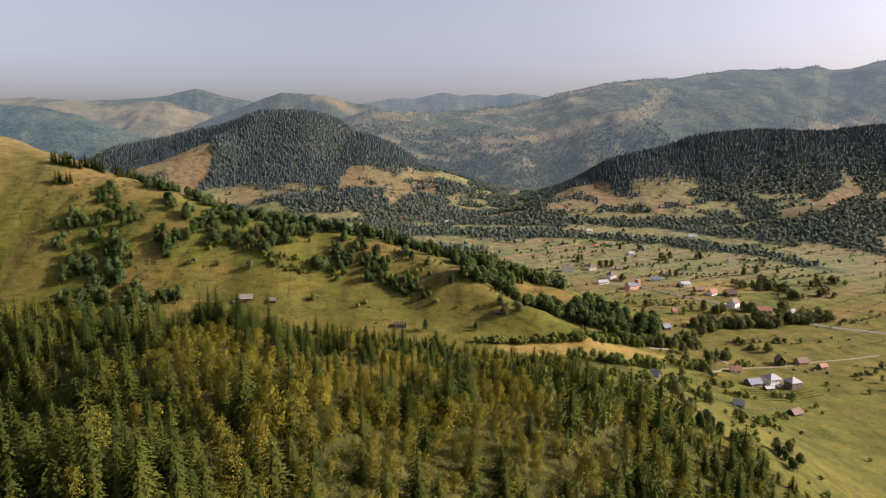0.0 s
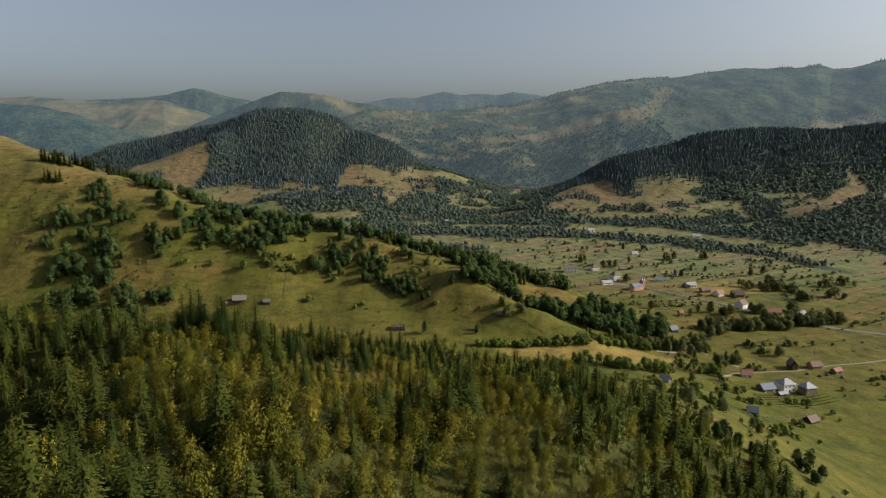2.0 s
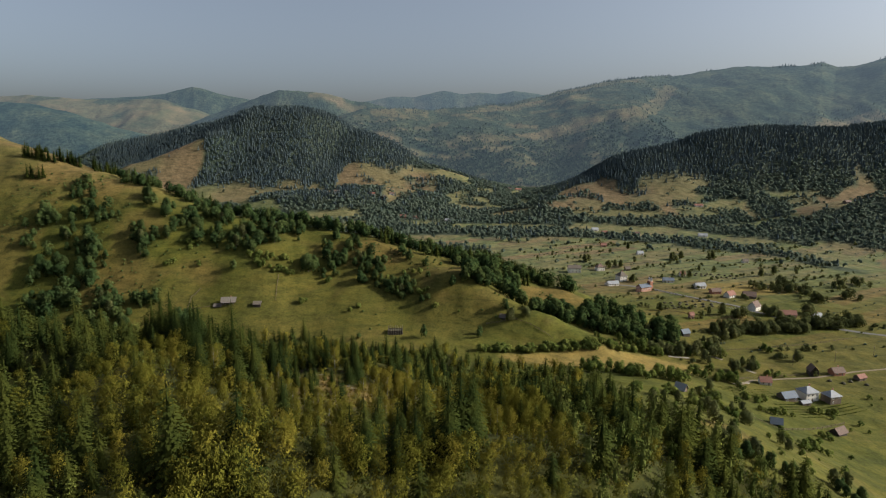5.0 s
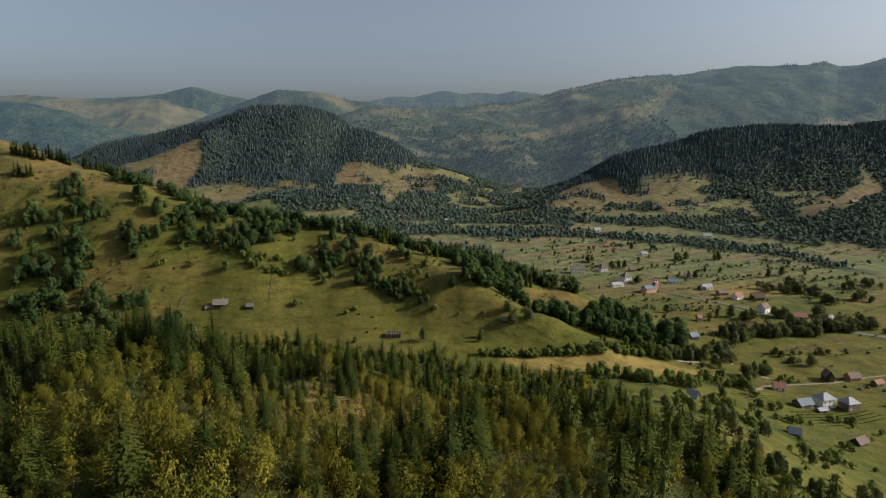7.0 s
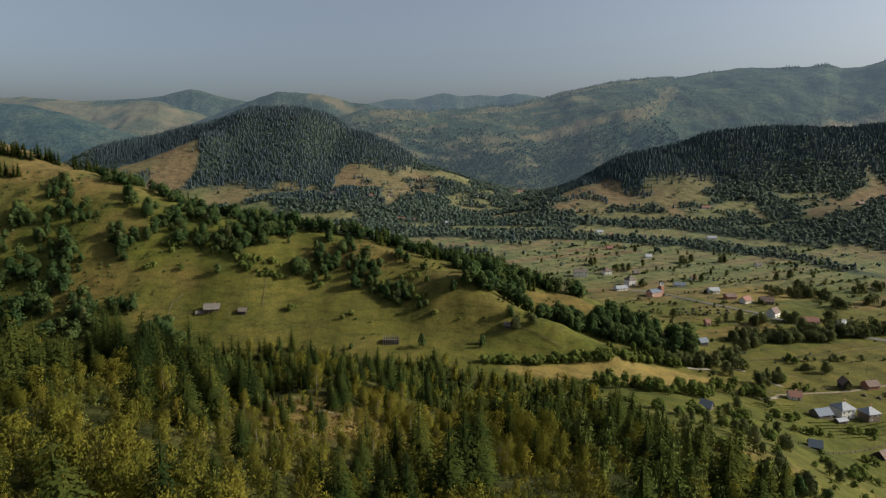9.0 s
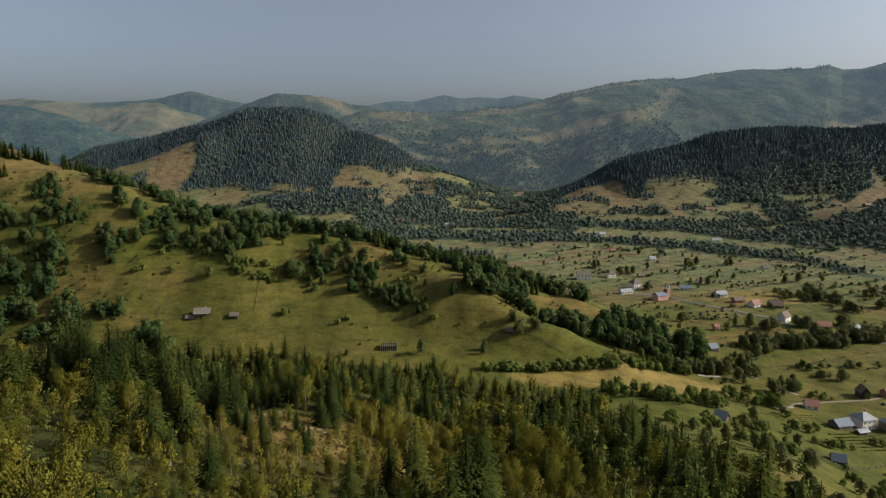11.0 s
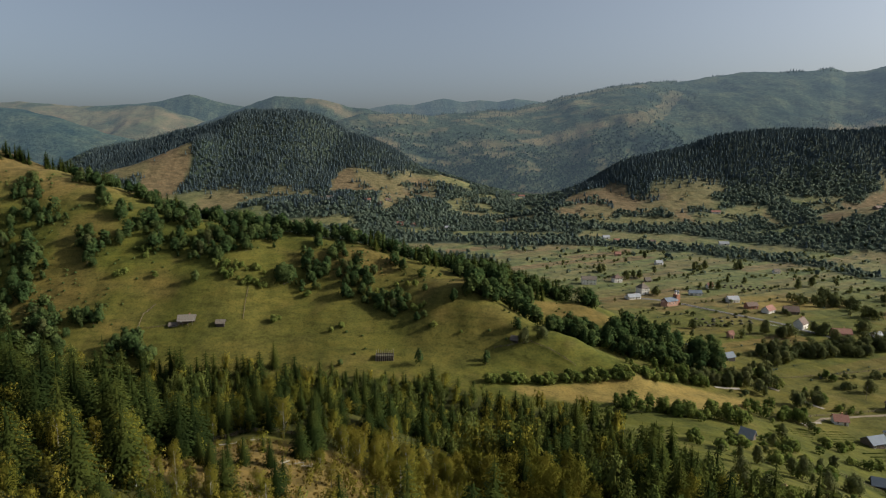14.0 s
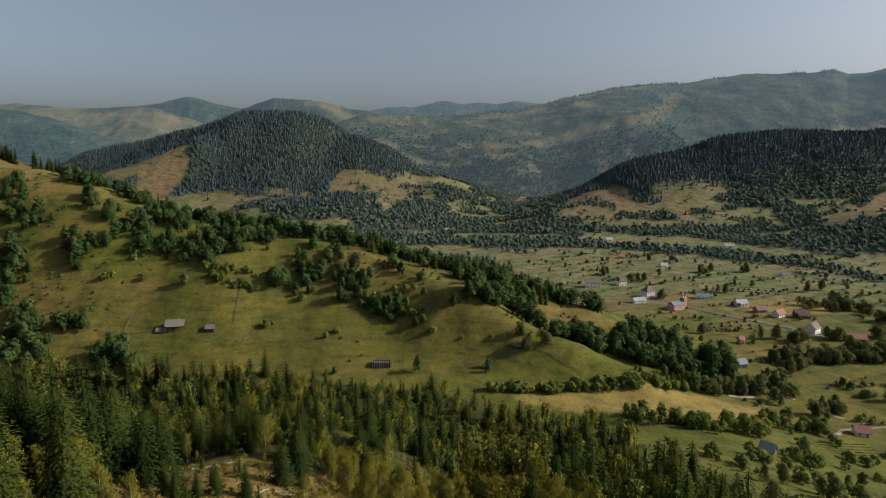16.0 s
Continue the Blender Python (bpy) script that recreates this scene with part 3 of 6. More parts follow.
def broad_shape(seed, tall=10.0, wide=3.6, masses=11, each=80, size=0.5, low=0.18, pointed=0.0, small=1.0):
    """Trunk with limbs, and a crown of leaf clumps with an uneven outline."""
    rng = np.random.RandomState(seed)
    centres, radii = [], []
    for i in range(masses):
        s = (i + 0.5) / masses
        z = tall * (low + (1 - low) * (0.12 + 0.74 * s))
        slim = 1 - pointed * s
        span = slim * wide * math.sin(math.pi * (0.16 + 0.72 * s)) ** 0.8
        a, r = i * 2.4 + rng.uniform(-0.8, 0.8), span * rng.uniform(0.15, 0.68) ** (0.4 + 0.6 * small)
        centres.append((r * math.cos(a), r * math.sin(a), z))
        radii.append(np.array([1, 1, 0.95 + 0.8 * pointed]) * slim * wide * small * rng.uniform(0.42, 0.68 + 0.1 * pointed))
    crown = leaf_tris(rng, np.array(centres), radii, each, size)
    stems = [rod([(0, 0, -0.6), (0.1, 0, tall * 0.35), (0, 0.1, tall * 0.85)], [0.022 * tall, 0.015 * tall, 0.01], 5)]
    for c in centres[1 :: max(1, masses // 4)]:
        stems.append(rod([(0.05, 0, max(0.3, c[2] - tall * 0.3)), (c[0] * 0.5, c[1] * 0.5, c[2] - tall * 0.1), c], [0.009 * tall, 0.006 * tall, 0.01], 3))
    return joined(stems), crown


def birch_shape(seed, tall=11.0, wide=2.6, boughs=18, each=80, size=0.5, low=0.1, filled=False):
    """Slender trunk, boughs that rise steeply from it, and small hanging leaves along them."""
    rng = np.random.RandomState(seed)
    stems = [rod([(0, 0, -0.6), (0.12, 0, tall * 0.4), (0, 0.1, tall * 0.92)], [0.013 * tall, 0.009 * tall, 0.01], 5)]
    v = []
    for i in range(boughs):
        s = (i + rng.uniform(0.1, 0.9)) / boughs
        h0 = tall * (low + (0.86 - low) * s)
        a = i * 2.4 + rng.uniform(-0.5, 0.5)
        reach = wide * (0.35 + 0.65 * math.sin(math.pi * min(1, 0.28 + 0.72 * s)) ** 0.7) * rng.uniform(0.7, 1.1)
        rise = min(tall * 1.04 - h0, reach * rng.uniform(0.9, 1.7))
        tip = np.array([reach * math.cos(a), reach * math.sin(a), h0 + rise])
        foot = np.array([0.0, 0.0, h0])
        if i % 3 == 0:
            stems.append(rod([foot, (foot + tip) * 0.5, tip], [0.005 * tall, 0.003 * tall, 0.01], 3))
        t = rng.uniform(0.12, 1.06, each) ** 0.8
        spread_ = (0.2 * wide + 0.1) * (1.15 - 0.7 * t)[:, None]
        p = foot + t[:, None] * (tip - foot) + rng.normal(size=(each, 3)) * spread_ * (1, 1, 1.1)
        down = rng.normal(size=(each, 3)) * 0.45 + (0, 0, -1)
        down /= np.linalg.norm(down, axis=1)[:, None]
        side = np.cross(down, rng.normal(size=(each, 3)))
        side /= np.linalg.norm(side, axis=1)[:, None]
        ln = size * rng.uniform(0.6, 1.3, (each, 1))
        v.append(np.stack([p - side * ln * 0.34, p + side * ln * 0.34, p + down * ln], 1).reshape(-1, 3))
    # the inner twigs stand so close that little shows through the crown
    a = np.arange(7) * 2 * math.pi / 7
    for turn, z0, z1, z2, r in () if not filled else ((0.0, low + 0.06, 0.42, 0.76, 0.34), (0.5, 0.45, 0.66, 0.9, 0.24)):
        p = np.stack([wide * r * np.cos(a + turn), wide * r * np.sin(a + turn), np.full(7, tall * z1)], 1) * rng.uniform(0.75, 1.2, (7, 1))
        q = np.roll(p, -1, 0)
        for z in (z0, z2):
            v.append(np.stack([p, q, np.broadcast_to((0, 0, tall * z), (7, 3))], 1).reshape(-1, 3))
    v = np.concatenate(v)
    v[:, 2] = np.maximum(v[:, 2], 0.1)
    return joined(stems), (v, np.arange(len(v)).reshape(-1, 3), outward(v, (0, 0, tall * 0.3), (1, 1, 0.6)))


def cheap_spruce(seed, tall=15.0, wide=4.6):
    """A spruce for far woods: two ragged tiers."""
    rng = np.random.RandomState(seed)
    v, f = [], []
    for z0, z1, r in ((0.03, 0.62, 1.0), (0.42, 1.0, 0.58)):
        k, n = len(v), 6
        for j in range(n):
            a = j * 2 * math.pi / n + rng.uniform(-0.3, 0.3)
            q = wide * r * rng.uniform(0.7, 1.15)
            v.append((q * math.cos(a), q * math.sin(a), tall * (z0 + rng.uniform(-0.03, 0.06))))
        v.append((0, 0, tall * z1))
        f += [(k + j, k + (j + 1) % n, k + n) for j in range(n)]
    v, f = np.array(v), np.array(f)
    d = v * (1, 1, 0) + (0, 0, 1.1 * wide)
    return v, f, d / np.linalg.norm(d, axis=1)[:, None]


def cheap_broad(seed, tall=9.0, wide=3.6, leaves=26):
    """A leafy tree for far woods: a handful of big clumps."""
    rng = np.random.RandomState(seed)
    d = rng.normal(size=(leaves, 3))
    d /= np.linalg.norm(d, axis=1)[:, None]
    d[:, 2] = np.abs(d[:, 2]) * 1.1 - 0.35
    p = d * (wide * 0.75, wide * 0.75, tall * 0.45) * rng.uniform(0.7, 1.1, (leaves, 1)) + (0, 0, tall * 0.48)
    t = np.cross(d, rng.normal(size=(leaves, 3)))
    t /= np.linalg.norm(t, axis=1)[:, None]
    b = np.cross(d / np.linalg.norm(d, axis=1)[:, None], t)
    s = wide * 0.55 * rng.uniform(0.7, 1.2, (leaves, 1))
    v = np.stack([p + t * s, p - t * s * 0.5 + b * s * 0.87, p - t * s * 0.5 - b * s * 0.87], 1).reshape(-1, 3)
    return v, np.arange(len(v)).reshape(-1, 3), outward(v, (0, 0, -tall * 0.2), (1, 1, 1))


def scatter(name, shapes, places, mat, label, category, seed=1, ground_at=None):
    """Many alike plants joined into one mesh. places: rows of x, y, size; shapes: triangle meshes to pick from."""
    rng = np.random.RandomState(seed)
    places = np.asarray(places, float)
    z = (ground_at or height)(places[:, 0], places[:, 1])
    pick = rng.randint(len(shapes), size=len(places))
    vs, fs, sh, ns, at = [], [], [], [], 0
    for s, (v, f, n) in enumerate(shapes):
        mine = np.nonzero(pick == s)[0]
        if not len(mine):
            continue
        a = rng.uniform(0, 6.283, len(mine))
        size = places[mine, 2]
        fat = size * rng.uniform(0.85, 1.15, len(mine))
        c, si = np.cos(a), np.sin(a)
        x = (v[None, :, 0] * c[:, None] - v[None, :, 1] * si[:, None]) * fat[:, None] + places[mine, 0, None]
        y = (v[None, :, 0] * si[:, None] + v[None, :, 1] * c[:, None]) * fat[:, None] + places[mine, 1, None]
        zz = v[None, :, 2] * size[:, None] + z[mine, None]
        vs.append(np.stack([x, y, zz], -1).reshape(-1, 3))
        nx, ny = n[None, :, 0] * c[:, None] - n[None, :, 1] * si[:, None], n[None, :, 0] * si[:, None] + n[None, :, 1] * c[:, None]
        ns.append(np.stack([nx, ny, np.broadcast_to(n[None, :, 2], nx.shape)], -1).reshape(-1, 3))
        fs.append((f[None] + (np.arange(len(mine)) * len(v))[:, None, None]).reshape(-1, 3) + at)
        sh.append(np.repeat(rng.uniform(-0.2, 0.25, len(mine)), len(v)))
        at += len(mine) * len(v)
    me = sheet(name, np.concatenate(vs), np.concatenate(fs), mat, False)
    me.attributes.new("shade", "FLOAT", "POINT").data.foreach_set("value", np.concatenate(sh).astype(np.float32))
    leaning(me, np.concatenate(ns))
    return tagged(new(name, me), label, category, kind="stuff")


def leaning(me, ways):
    me.attributes.new("lean", "FLOAT_VECTOR", "POINT").data.foreach_set("vector", np.asarray(ways, np.float32).ravel())


def tree_kind(name, trunk, crown, bark, leaves):
    a, b = sheet("trunk", *trunk, bark), sheet("crown", crown[0], crown[1], leaves, False)
    leaning(b, crown[2])
    return name, a, b


def plant(kind, x, y, size, turn, label, group):
    """One tree as a thing of its own: trunk and crown."""
    name, a, b = kind
    ob = new(name)
    ob.empty_display_size = 0.5
    ob.location = (x, y, float(height(x, y)) - 0.1)
    ob.rotation_euler = (0, 0, turn)
    ob.scale = (size * (0.94 + 0.12 * math.sin(turn * 7)), size * (0.94 + 0.12 * math.cos(turn * 5)), size)
    for part_name, me in (("trunk", a), ("crown", b)):
        new(part_name, me).parent = ob
    return tagged(ob, label, "tree", group)


SPRUCE_SHAPES = [spruce_shape(i, 15.5 + 1.2 * (i % 3), 4.3 + 0.3 * (i % 4), 27, 12, 6) for i in range(5)]
SPRUCE_WOOD = [spruce_shape(30 + i, 14 + i, 4.6, 14, 8, 5) for i in range(4)]
SPRUCE_MID = [spruce_shape(20 + i, 14.5, 4.2, 11, 6, 4) for i in range(4)]
BIRCH_SHAPES = [birch_shape(40 + i, 9.8 + i % 3, 2.3 + 0.4 * (i % 2), 24, 94, 0.31) for i in range(5)]
BIRCH_WOOD = [birch_shape(50 + i, 10 + i % 2, 2.5, 18, 62, 0.36) for i in range(4)]
BIRCH_MID = [birch_shape(60 + i, 10.5, 2.8, 13, 20, 0.66, 0.1, True) for i in range(4)]
BROAD_SHAPES = [broad_shape(80 + i, 7.8 + 1.5 * (i % 3), 3.7 + 0.5 * (i % 4), 26, 52, 0.38, 0.0, 0.25, 0.72) for i in range(6)]
BROAD_MID = [broad_shape(90 + i, 7.4 + 1.4 * (i % 3), 3.9 + 0.5 * (i % 3), 15, 19, 0.70, 0.0, 0.25, 0.8) for i in range(6)]
BUSH_SHAPES = [broad_shape(100 + i, 3.2, 2.0, 6, 20, 0.5, 0.0) for i in range(4)]
# far woods and hedges: leaf colours paled and blued to stand for haze
FAR_LEAVES = leafy("valley leaves tinted for haze", (0.080, 0.114, 0.086), (0.106, 0.138, 0.108), (0.132, 0.160, 0.118), 0.3, 0.03, 0.15)
DISTANT = leafy("spruce needles tinted for haze", (0.076, 0.110, 0.132), (0.095, 0.131, 0.147), (0.118, 0.152, 0.153), 0.5, 0.02, 0.06)
FAR_SPRUCE = [cheap_spruce(120 + i, 10.5, 3.2) for i in range(5)]
FAR_BROAD = [cheap_broad(130 + i, 8.5, 4.6, 11) for i in range(5)]
LOW_GROWTH = [cheap_broad(140 + i, 2.6, 1.9, 26) for i in range(4)]
SAPLINGS = [birch_shape(170 + i, 3.8, 1.6, 8, 9, 0.43, 0.02)[1] for i in range(4)]
TUSSOCKS = [cheap_broad(160 + i, 0.4, 0.7, 9) for i in range(4)]
# ---------------------------------------------------------------- where the trees stand: (x, y, half width, half depth, how many)
SPUR_CREST = [
    (-412, 643, 15, 4, 10), (-386, 653, 11, 5, 6), (-348, 665, 20, 9, 10), (-298, 638, 12, 22, 8), (-400, 612, 3, 2, 2),
    (-390, 614, 3, 3, 2), (-236, 635, 10, 24, 7), (-47, 595, 20, 28, 14), (-6, 585, 18, 27, 14), (17, 579, 12, 25, 10),
    (60, 585, 15, 9, 16), (82, 579, 13, 9, 12),
]
SLOPE_TREES_HIGH = [
    (-348, 608, 7, 7, 5), (-328, 575, 7, 7, 5), (-306, 568, 8, 8, 6), (-326, 586, 10, 10, 6), (-345, 593, 4, 4, 3), (-298, 623, 7, 7, 5), (-311, 621, 4, 4, 3),
    (-273, 585, 6, 6, 4), (-277, 597, 5, 5, 4), (-247, 573, 9, 9, 7), (-234, 571, 8, 8, 6), (-225, 581, 6, 6, 5), (-272, 547, 6, 6, 5), (-257, 546, 8, 8, 7),
    (-241, 550, 6, 6, 4), (-259, 533, 5, 5, 5), (-223, 562, 7, 7, 5), (-216, 551, 5, 5, 3),
]
SLOPE_TREES_MID = [
    (-198, 555, 7, 7, 6), (-183, 544, 6, 6, 6), (-179, 555, 7, 7, 6), (-167, 544, 6, 6, 7), (-156, 553, 7, 7, 8), (-151, 563, 7, 7, 8), (-169, 567, 7, 7, 7),
    (-201, 577, 6, 6, 5), (-214, 581, 6, 6, 5), (-258, 621, 6, 6, 4), (-245, 613, 6, 6, 4), (-230, 596, 5, 5, 4), (-148, 575, 9, 9, 8), (-134, 570, 7, 7, 7), (-188, 596, 8, 8, 5),
]
SLOPE_TREES_LOW = [
    (-303, 534, 7, 7, 7), (-293, 525, 8, 8, 7), (-315, 545, 6, 6, 4), (-269, 484, 7, 7, 6), (-258, 485, 6, 6, 6), (-271, 496, 8, 8, 6), (-248, 477, 4, 4, 3),
    (-264, 469, 5, 5, 4), (-244, 466, 5, 5, 4), (-246, 490, 3, 3, 3), (-239, 491, 3, 3, 4), (-232, 490, 3, 3, 3), (-205, 465, 5, 5, 4), (-202, 473, 5, 5, 5),
    (-193, 465, 4, 4, 4), (-185, 462, 3, 3, 4),
]
SLOPE_TREES_WEST = [
    (-371, 569, 11, 10, 8), (-334, 565, 6, 12, 6), (-338, 549, 6, 4, 3), (-323, 530, 15, 11, 14), (-296, 516, 12, 9, 10), (-299, 497, 13, 12, 14), (-343, 533, 6, 6, 5),
    (-327, 500, 11, 10, 12), (-316, 478, 8, 5, 8), (-285, 474, 12, 5, 9), (-308, 491, 11, 7, 10), (-345, 521, 6, 7, 7), (-356, 564, 8, 6, 6), (-363, 547, 6, 6, 5),
]
SPUR_COPSES = [
    (-119, 534, 4, 4, 4), (-114, 538, 5, 5, 4), (-104, 549, 5, 5, 4), (-93, 530, 5, 5, 4), (-101, 526, 4, 4, 3), (-82, 545, 6, 6, 6), (-73, 538, 6, 6, 5),
    (-67, 528, 5, 5, 5), (-60, 532, 5, 5, 5), (-54, 524, 5, 5, 5), (-65, 543, 5, 5, 4), (-49, 539, 3, 3, 2), (-55, 515, 4, 4, 4), (-48, 510, 4, 4, 4),
    (-68, 517, 4, 4, 3), (-39, 511, 5, 5, 5), (-34, 502, 4, 4, 4), (-26, 504, 4, 4, 4), (-31, 515, 4, 4, 4),
]
SPUR_SINGLES = [
    (-14, 454, 1, 1, 1), (27, 450, 1, 1, 1), (-63, 452, 1, 1, 1), (-88, 535, 6, 5, 7), (-100, 544, 6, 5, 7), (-96, 538, 5, 4, 5),
    (-38, 552, 3, 3, 2), (-34, 546, 3, 3, 2), (-15, 491, 3, 3, 2), (-14, 556, 2, 2, 1), (-31, 551, 2, 2, 1), (-15, 530, 2, 2, 1), (-11, 511, 2, 2, 1), (8, 494, 3, 3, 4),
    (-80, 555, 7, 7, 5), (-94, 565, 4, 4, 3), (-175, 520, 3, 2, 1), (-29, 540, 4, 3, 2), (28, 456, 2, 2, 1), (49, 471, 3, 2, 2),
]
GULLY_WOOD = [
    (70, 523, 8, 8, 9), (80, 514, 7, 7, 9), (92, 502, 8, 8, 10), (105, 493, 8, 8, 10), (73, 476, 5, 5, 4), (92, 480, 6, 6, 7), (118, 487, 8, 8, 10), (131, 483, 8, 8, 10),
    (145, 482, 7, 7, 10), (159, 483, 6, 6, 8), (169, 481, 5, 5, 6), (130, 515, 7, 7, 9), (148, 520, 8, 8, 9), (161, 512, 7, 7, 9), (173, 504, 7, 7, 7), (55, 530, 8, 8, 9),
    (43, 534, 7, 7, 8), (32, 548, 6, 6, 8),
]
# added trees, some in place of bare slope that is only dark with shade
GULLY_SHADE_FILL = [
    (16, 546, 6, 6, 7), (27, 524, 6, 6, 7), (20, 503, 5, 5, 6), (34, 506, 5, 5, 7), (47, 532, 6, 6, 7), (49, 512, 5, 5, 6), (60, 538, 5, 5, 6), (61, 497, 5, 5, 7), (76, 488, 6, 5, 8),
    (88, 482, 6, 4, 8), (100, 492, 6, 6, 8), (113, 506, 6, 6, 8), (97, 506, 5, 5, 7), (118, 494, 6, 6, 8), (72, 518, 5, 5, 6), (132, 517, 5, 5, 6), (146, 519, 5, 5, 6),
]
GULLY_WOOD_END = [(53, 500, 4, 4, 4), (22, 507, 4, 4, 4), (32, 502, 5, 5, 6), (150, 500, 9, 7, 12), (118, 503, 8, 6, 10), (182, 494, 8, 9, 10), (186, 480, 7, 5, 7), (190, 512, 7, 8, 8)]
RIDGE_BACK = [
    (-205, 607, 12, 6, 9), (-185, 604, 10, 6, 9), (-166, 602, 10, 7, 10), (-148, 599, 10, 7, 11), (-130, 594, 10, 7, 11), (-112, 588, 10, 7, 10), (-95, 583, 9, 6, 8),
    (-45, 588, 14, 8, 10), (-15, 582, 14, 8, 11), (15, 576, 13, 8, 12), (42, 569, 12, 8, 12), (66, 562, 11, 8, 11), (90, 557, 10, 8, 10), (112, 549, 10, 8, 9), (-72, 582, 8, 5, 5),
]
SPUR_END = [
    (42, 582, 11, 9, 16), (72, 579, 13, 31, 16), (94, 577, 10, 22, 12), (32, 579, 10, 25, 10), (49, 537, 9, 9, 10),
]
SPUR_BUSHES = [
    (-210, 557, 9, 5, 6), (-207, 527, 2, 1, 1), (-234, 526, 6, 3, 5), (-49, 517, 11, 3, 9), (-39, 507, 10, 3, 10), (-17, 498, 6, 2, 5),
    (-99, 519, 3, 2, 2), (-15, 532, 2, 2, 2), (-20, 520, 2, 2, 1), (-32, 524, 3, 1, 2), (-26, 524, 2, 2, 1), (-142, 533, 13, 3, 10),
    (-133, 523, 11, 3, 6), (-112, 497, 4, 2, 3), (-67, 490, 3, 1, 3), (-8, 483, 4, 1, 3), (11, 476, 2, 1, 1), (-74, 486, 1, 1, 1),
    (-223, 543, 9, 6, 9), (-150, 526, 10, 4, 11), (-135, 521, 8, 3, 8), (-162, 533, 8, 4, 8),
]
GULLY_HEDGE = [
    (32, 432, 6, 3, 8), (44, 432, 7, 3, 11), (60, 433, 7, 3, 11), (75, 435, 7, 3, 11), (90, 437, 7, 4, 11), (106, 439, 8, 4, 11),
    (123, 445, 8, 4, 10), (139, 454, 7, 4, 8),
]
FIELD_HEDGE = [
    (103, 396, 11, 8, 13), (123, 388, 12, 9, 15), (149, 394, 11, 12, 14), (182, 420, 10, 12, 14), (194, 414, 8, 8, 9), (156, 457, 9, 6, 8),
    (181, 468, 11, 7, 10), (213, 475, 7, 11, 8), (114, 454, 2, 4, 2), (258, 485, 4, 9, 3), (147, 466, 12, 6, 10), (228, 450, 5, 9, 5),
]
BROOK_WILLOWS = [
    (161, 462, 5, 4, 4), (171, 463, 5, 4, 5), (181, 461, 5, 4, 5), (190, 466, 5, 5, 5), (183, 474, 5, 4, 4), (213, 490, 4, 4, 3), (215, 480, 4, 4, 4), (223, 490, 4, 4, 4),
    (197, 453, 4, 3, 3), (235, 507, 4, 4, 4), (247, 516, 5, 4, 4), (226, 447, 4, 3, 3), (238, 457, 4, 3, 2), (213, 438, 4, 3, 3), (205, 480, 5, 4, 3),
]
RIVER_TREES = [
    (247, 527, 13, 12, 12), (279, 534, 13, 10, 14), (312, 542, 13, 15, 17), (346, 550, 16, 12, 18), (374, 557, 9, 12, 9),
    (281, 577, 6, 7, 4), (317, 586, 7, 8, 5), (356, 590, 6, 7, 4), (377, 690, 24, 19, 14), (393, 667, 12, 13, 6), (450, 690, 11, 12, 4),
    (483, 702, 6, 13, 3), (210, 469, 3, 6, 2), (433, 644, 8, 9, 4), (394, 633, 8, 8, 4),
]
VALLEY_SINGLES = [
    (262, 826, 1, 4, 1), (225, 719, 1, 5, 3), (214, 598, 1, 4, 2), (271, 587, 1, 4, 2), (258, 586, 1, 2, 1), (294, 745, 1, 2, 1),
    (303, 745, 1, 2, 2), (328, 778, 1, 3, 1), (343, 772, 1, 4, 1), (392, 750, 1, 3, 2), (412, 758, 1, 3, 2), (271, 462, 1, 1, 2),
    (233, 808, 6, 10, 5), (218, 799, 4, 9, 3), (198, 833, 4, 11, 3), (280, 930, 3, 9, 2), (322, 848, 4, 7, 3), (335, 851, 2, 7, 2),
    (376, 849, 5, 6, 3),
]
VALLEY_ROWS = [
    (279, 954, 51, 10, 10), (399, 900, 48, 9, 8), (439, 799, 43, 9, 8), (272, 689, 24, 5, 6), (225, 644, 17, 4, 5), (176, 870, 31, 15, 9),
    (225, 911, 33, 16, 9), (461, 909, 49, 15, 9), (473, 834, 45, 14, 12), (458, 741, 33, 11, 8), (328, 645, 17, 6, 6), (242, 604, 27, 4, 8),
    (268, 560, 20, 3, 6), (258, 469, 16, 2, 8), (294, 486, 25, 3, 9),
]
SLOPE_BUSHES = [
    (133, 317, 9, 8, 10), (153, 329, 5, 9, 6), (103, 282, 2, 10, 4), (174, 304, 7, 11, 8), (187, 300, 5, 8, 7), (153, 353, 8, 7, 9),
    (194, 372, 9, 5, 8), (196, 354, 12, 4, 9), (108, 332, 8, 11, 9), (102, 265, 3, 5, 4), (233, 368, 9, 3, 6), (212, 331, 4, 4, 4),
    (239, 433, 7, 4, 5), (134, 344, 4, 7, 5),
]
SLOPE_TREES = [
    (111, 245, 4, 3, 9), (119, 253, 2, 3, 4), (90, 272, 2, 7, 3), (94, 263, 2, 3, 3), (122, 245, 3, 2, 4), (98, 240, 1, 2, 3),
    (154, 275, 1, 4, 2), (150, 299, 2, 9, 2), (120, 271, 2, 4, 2),
]
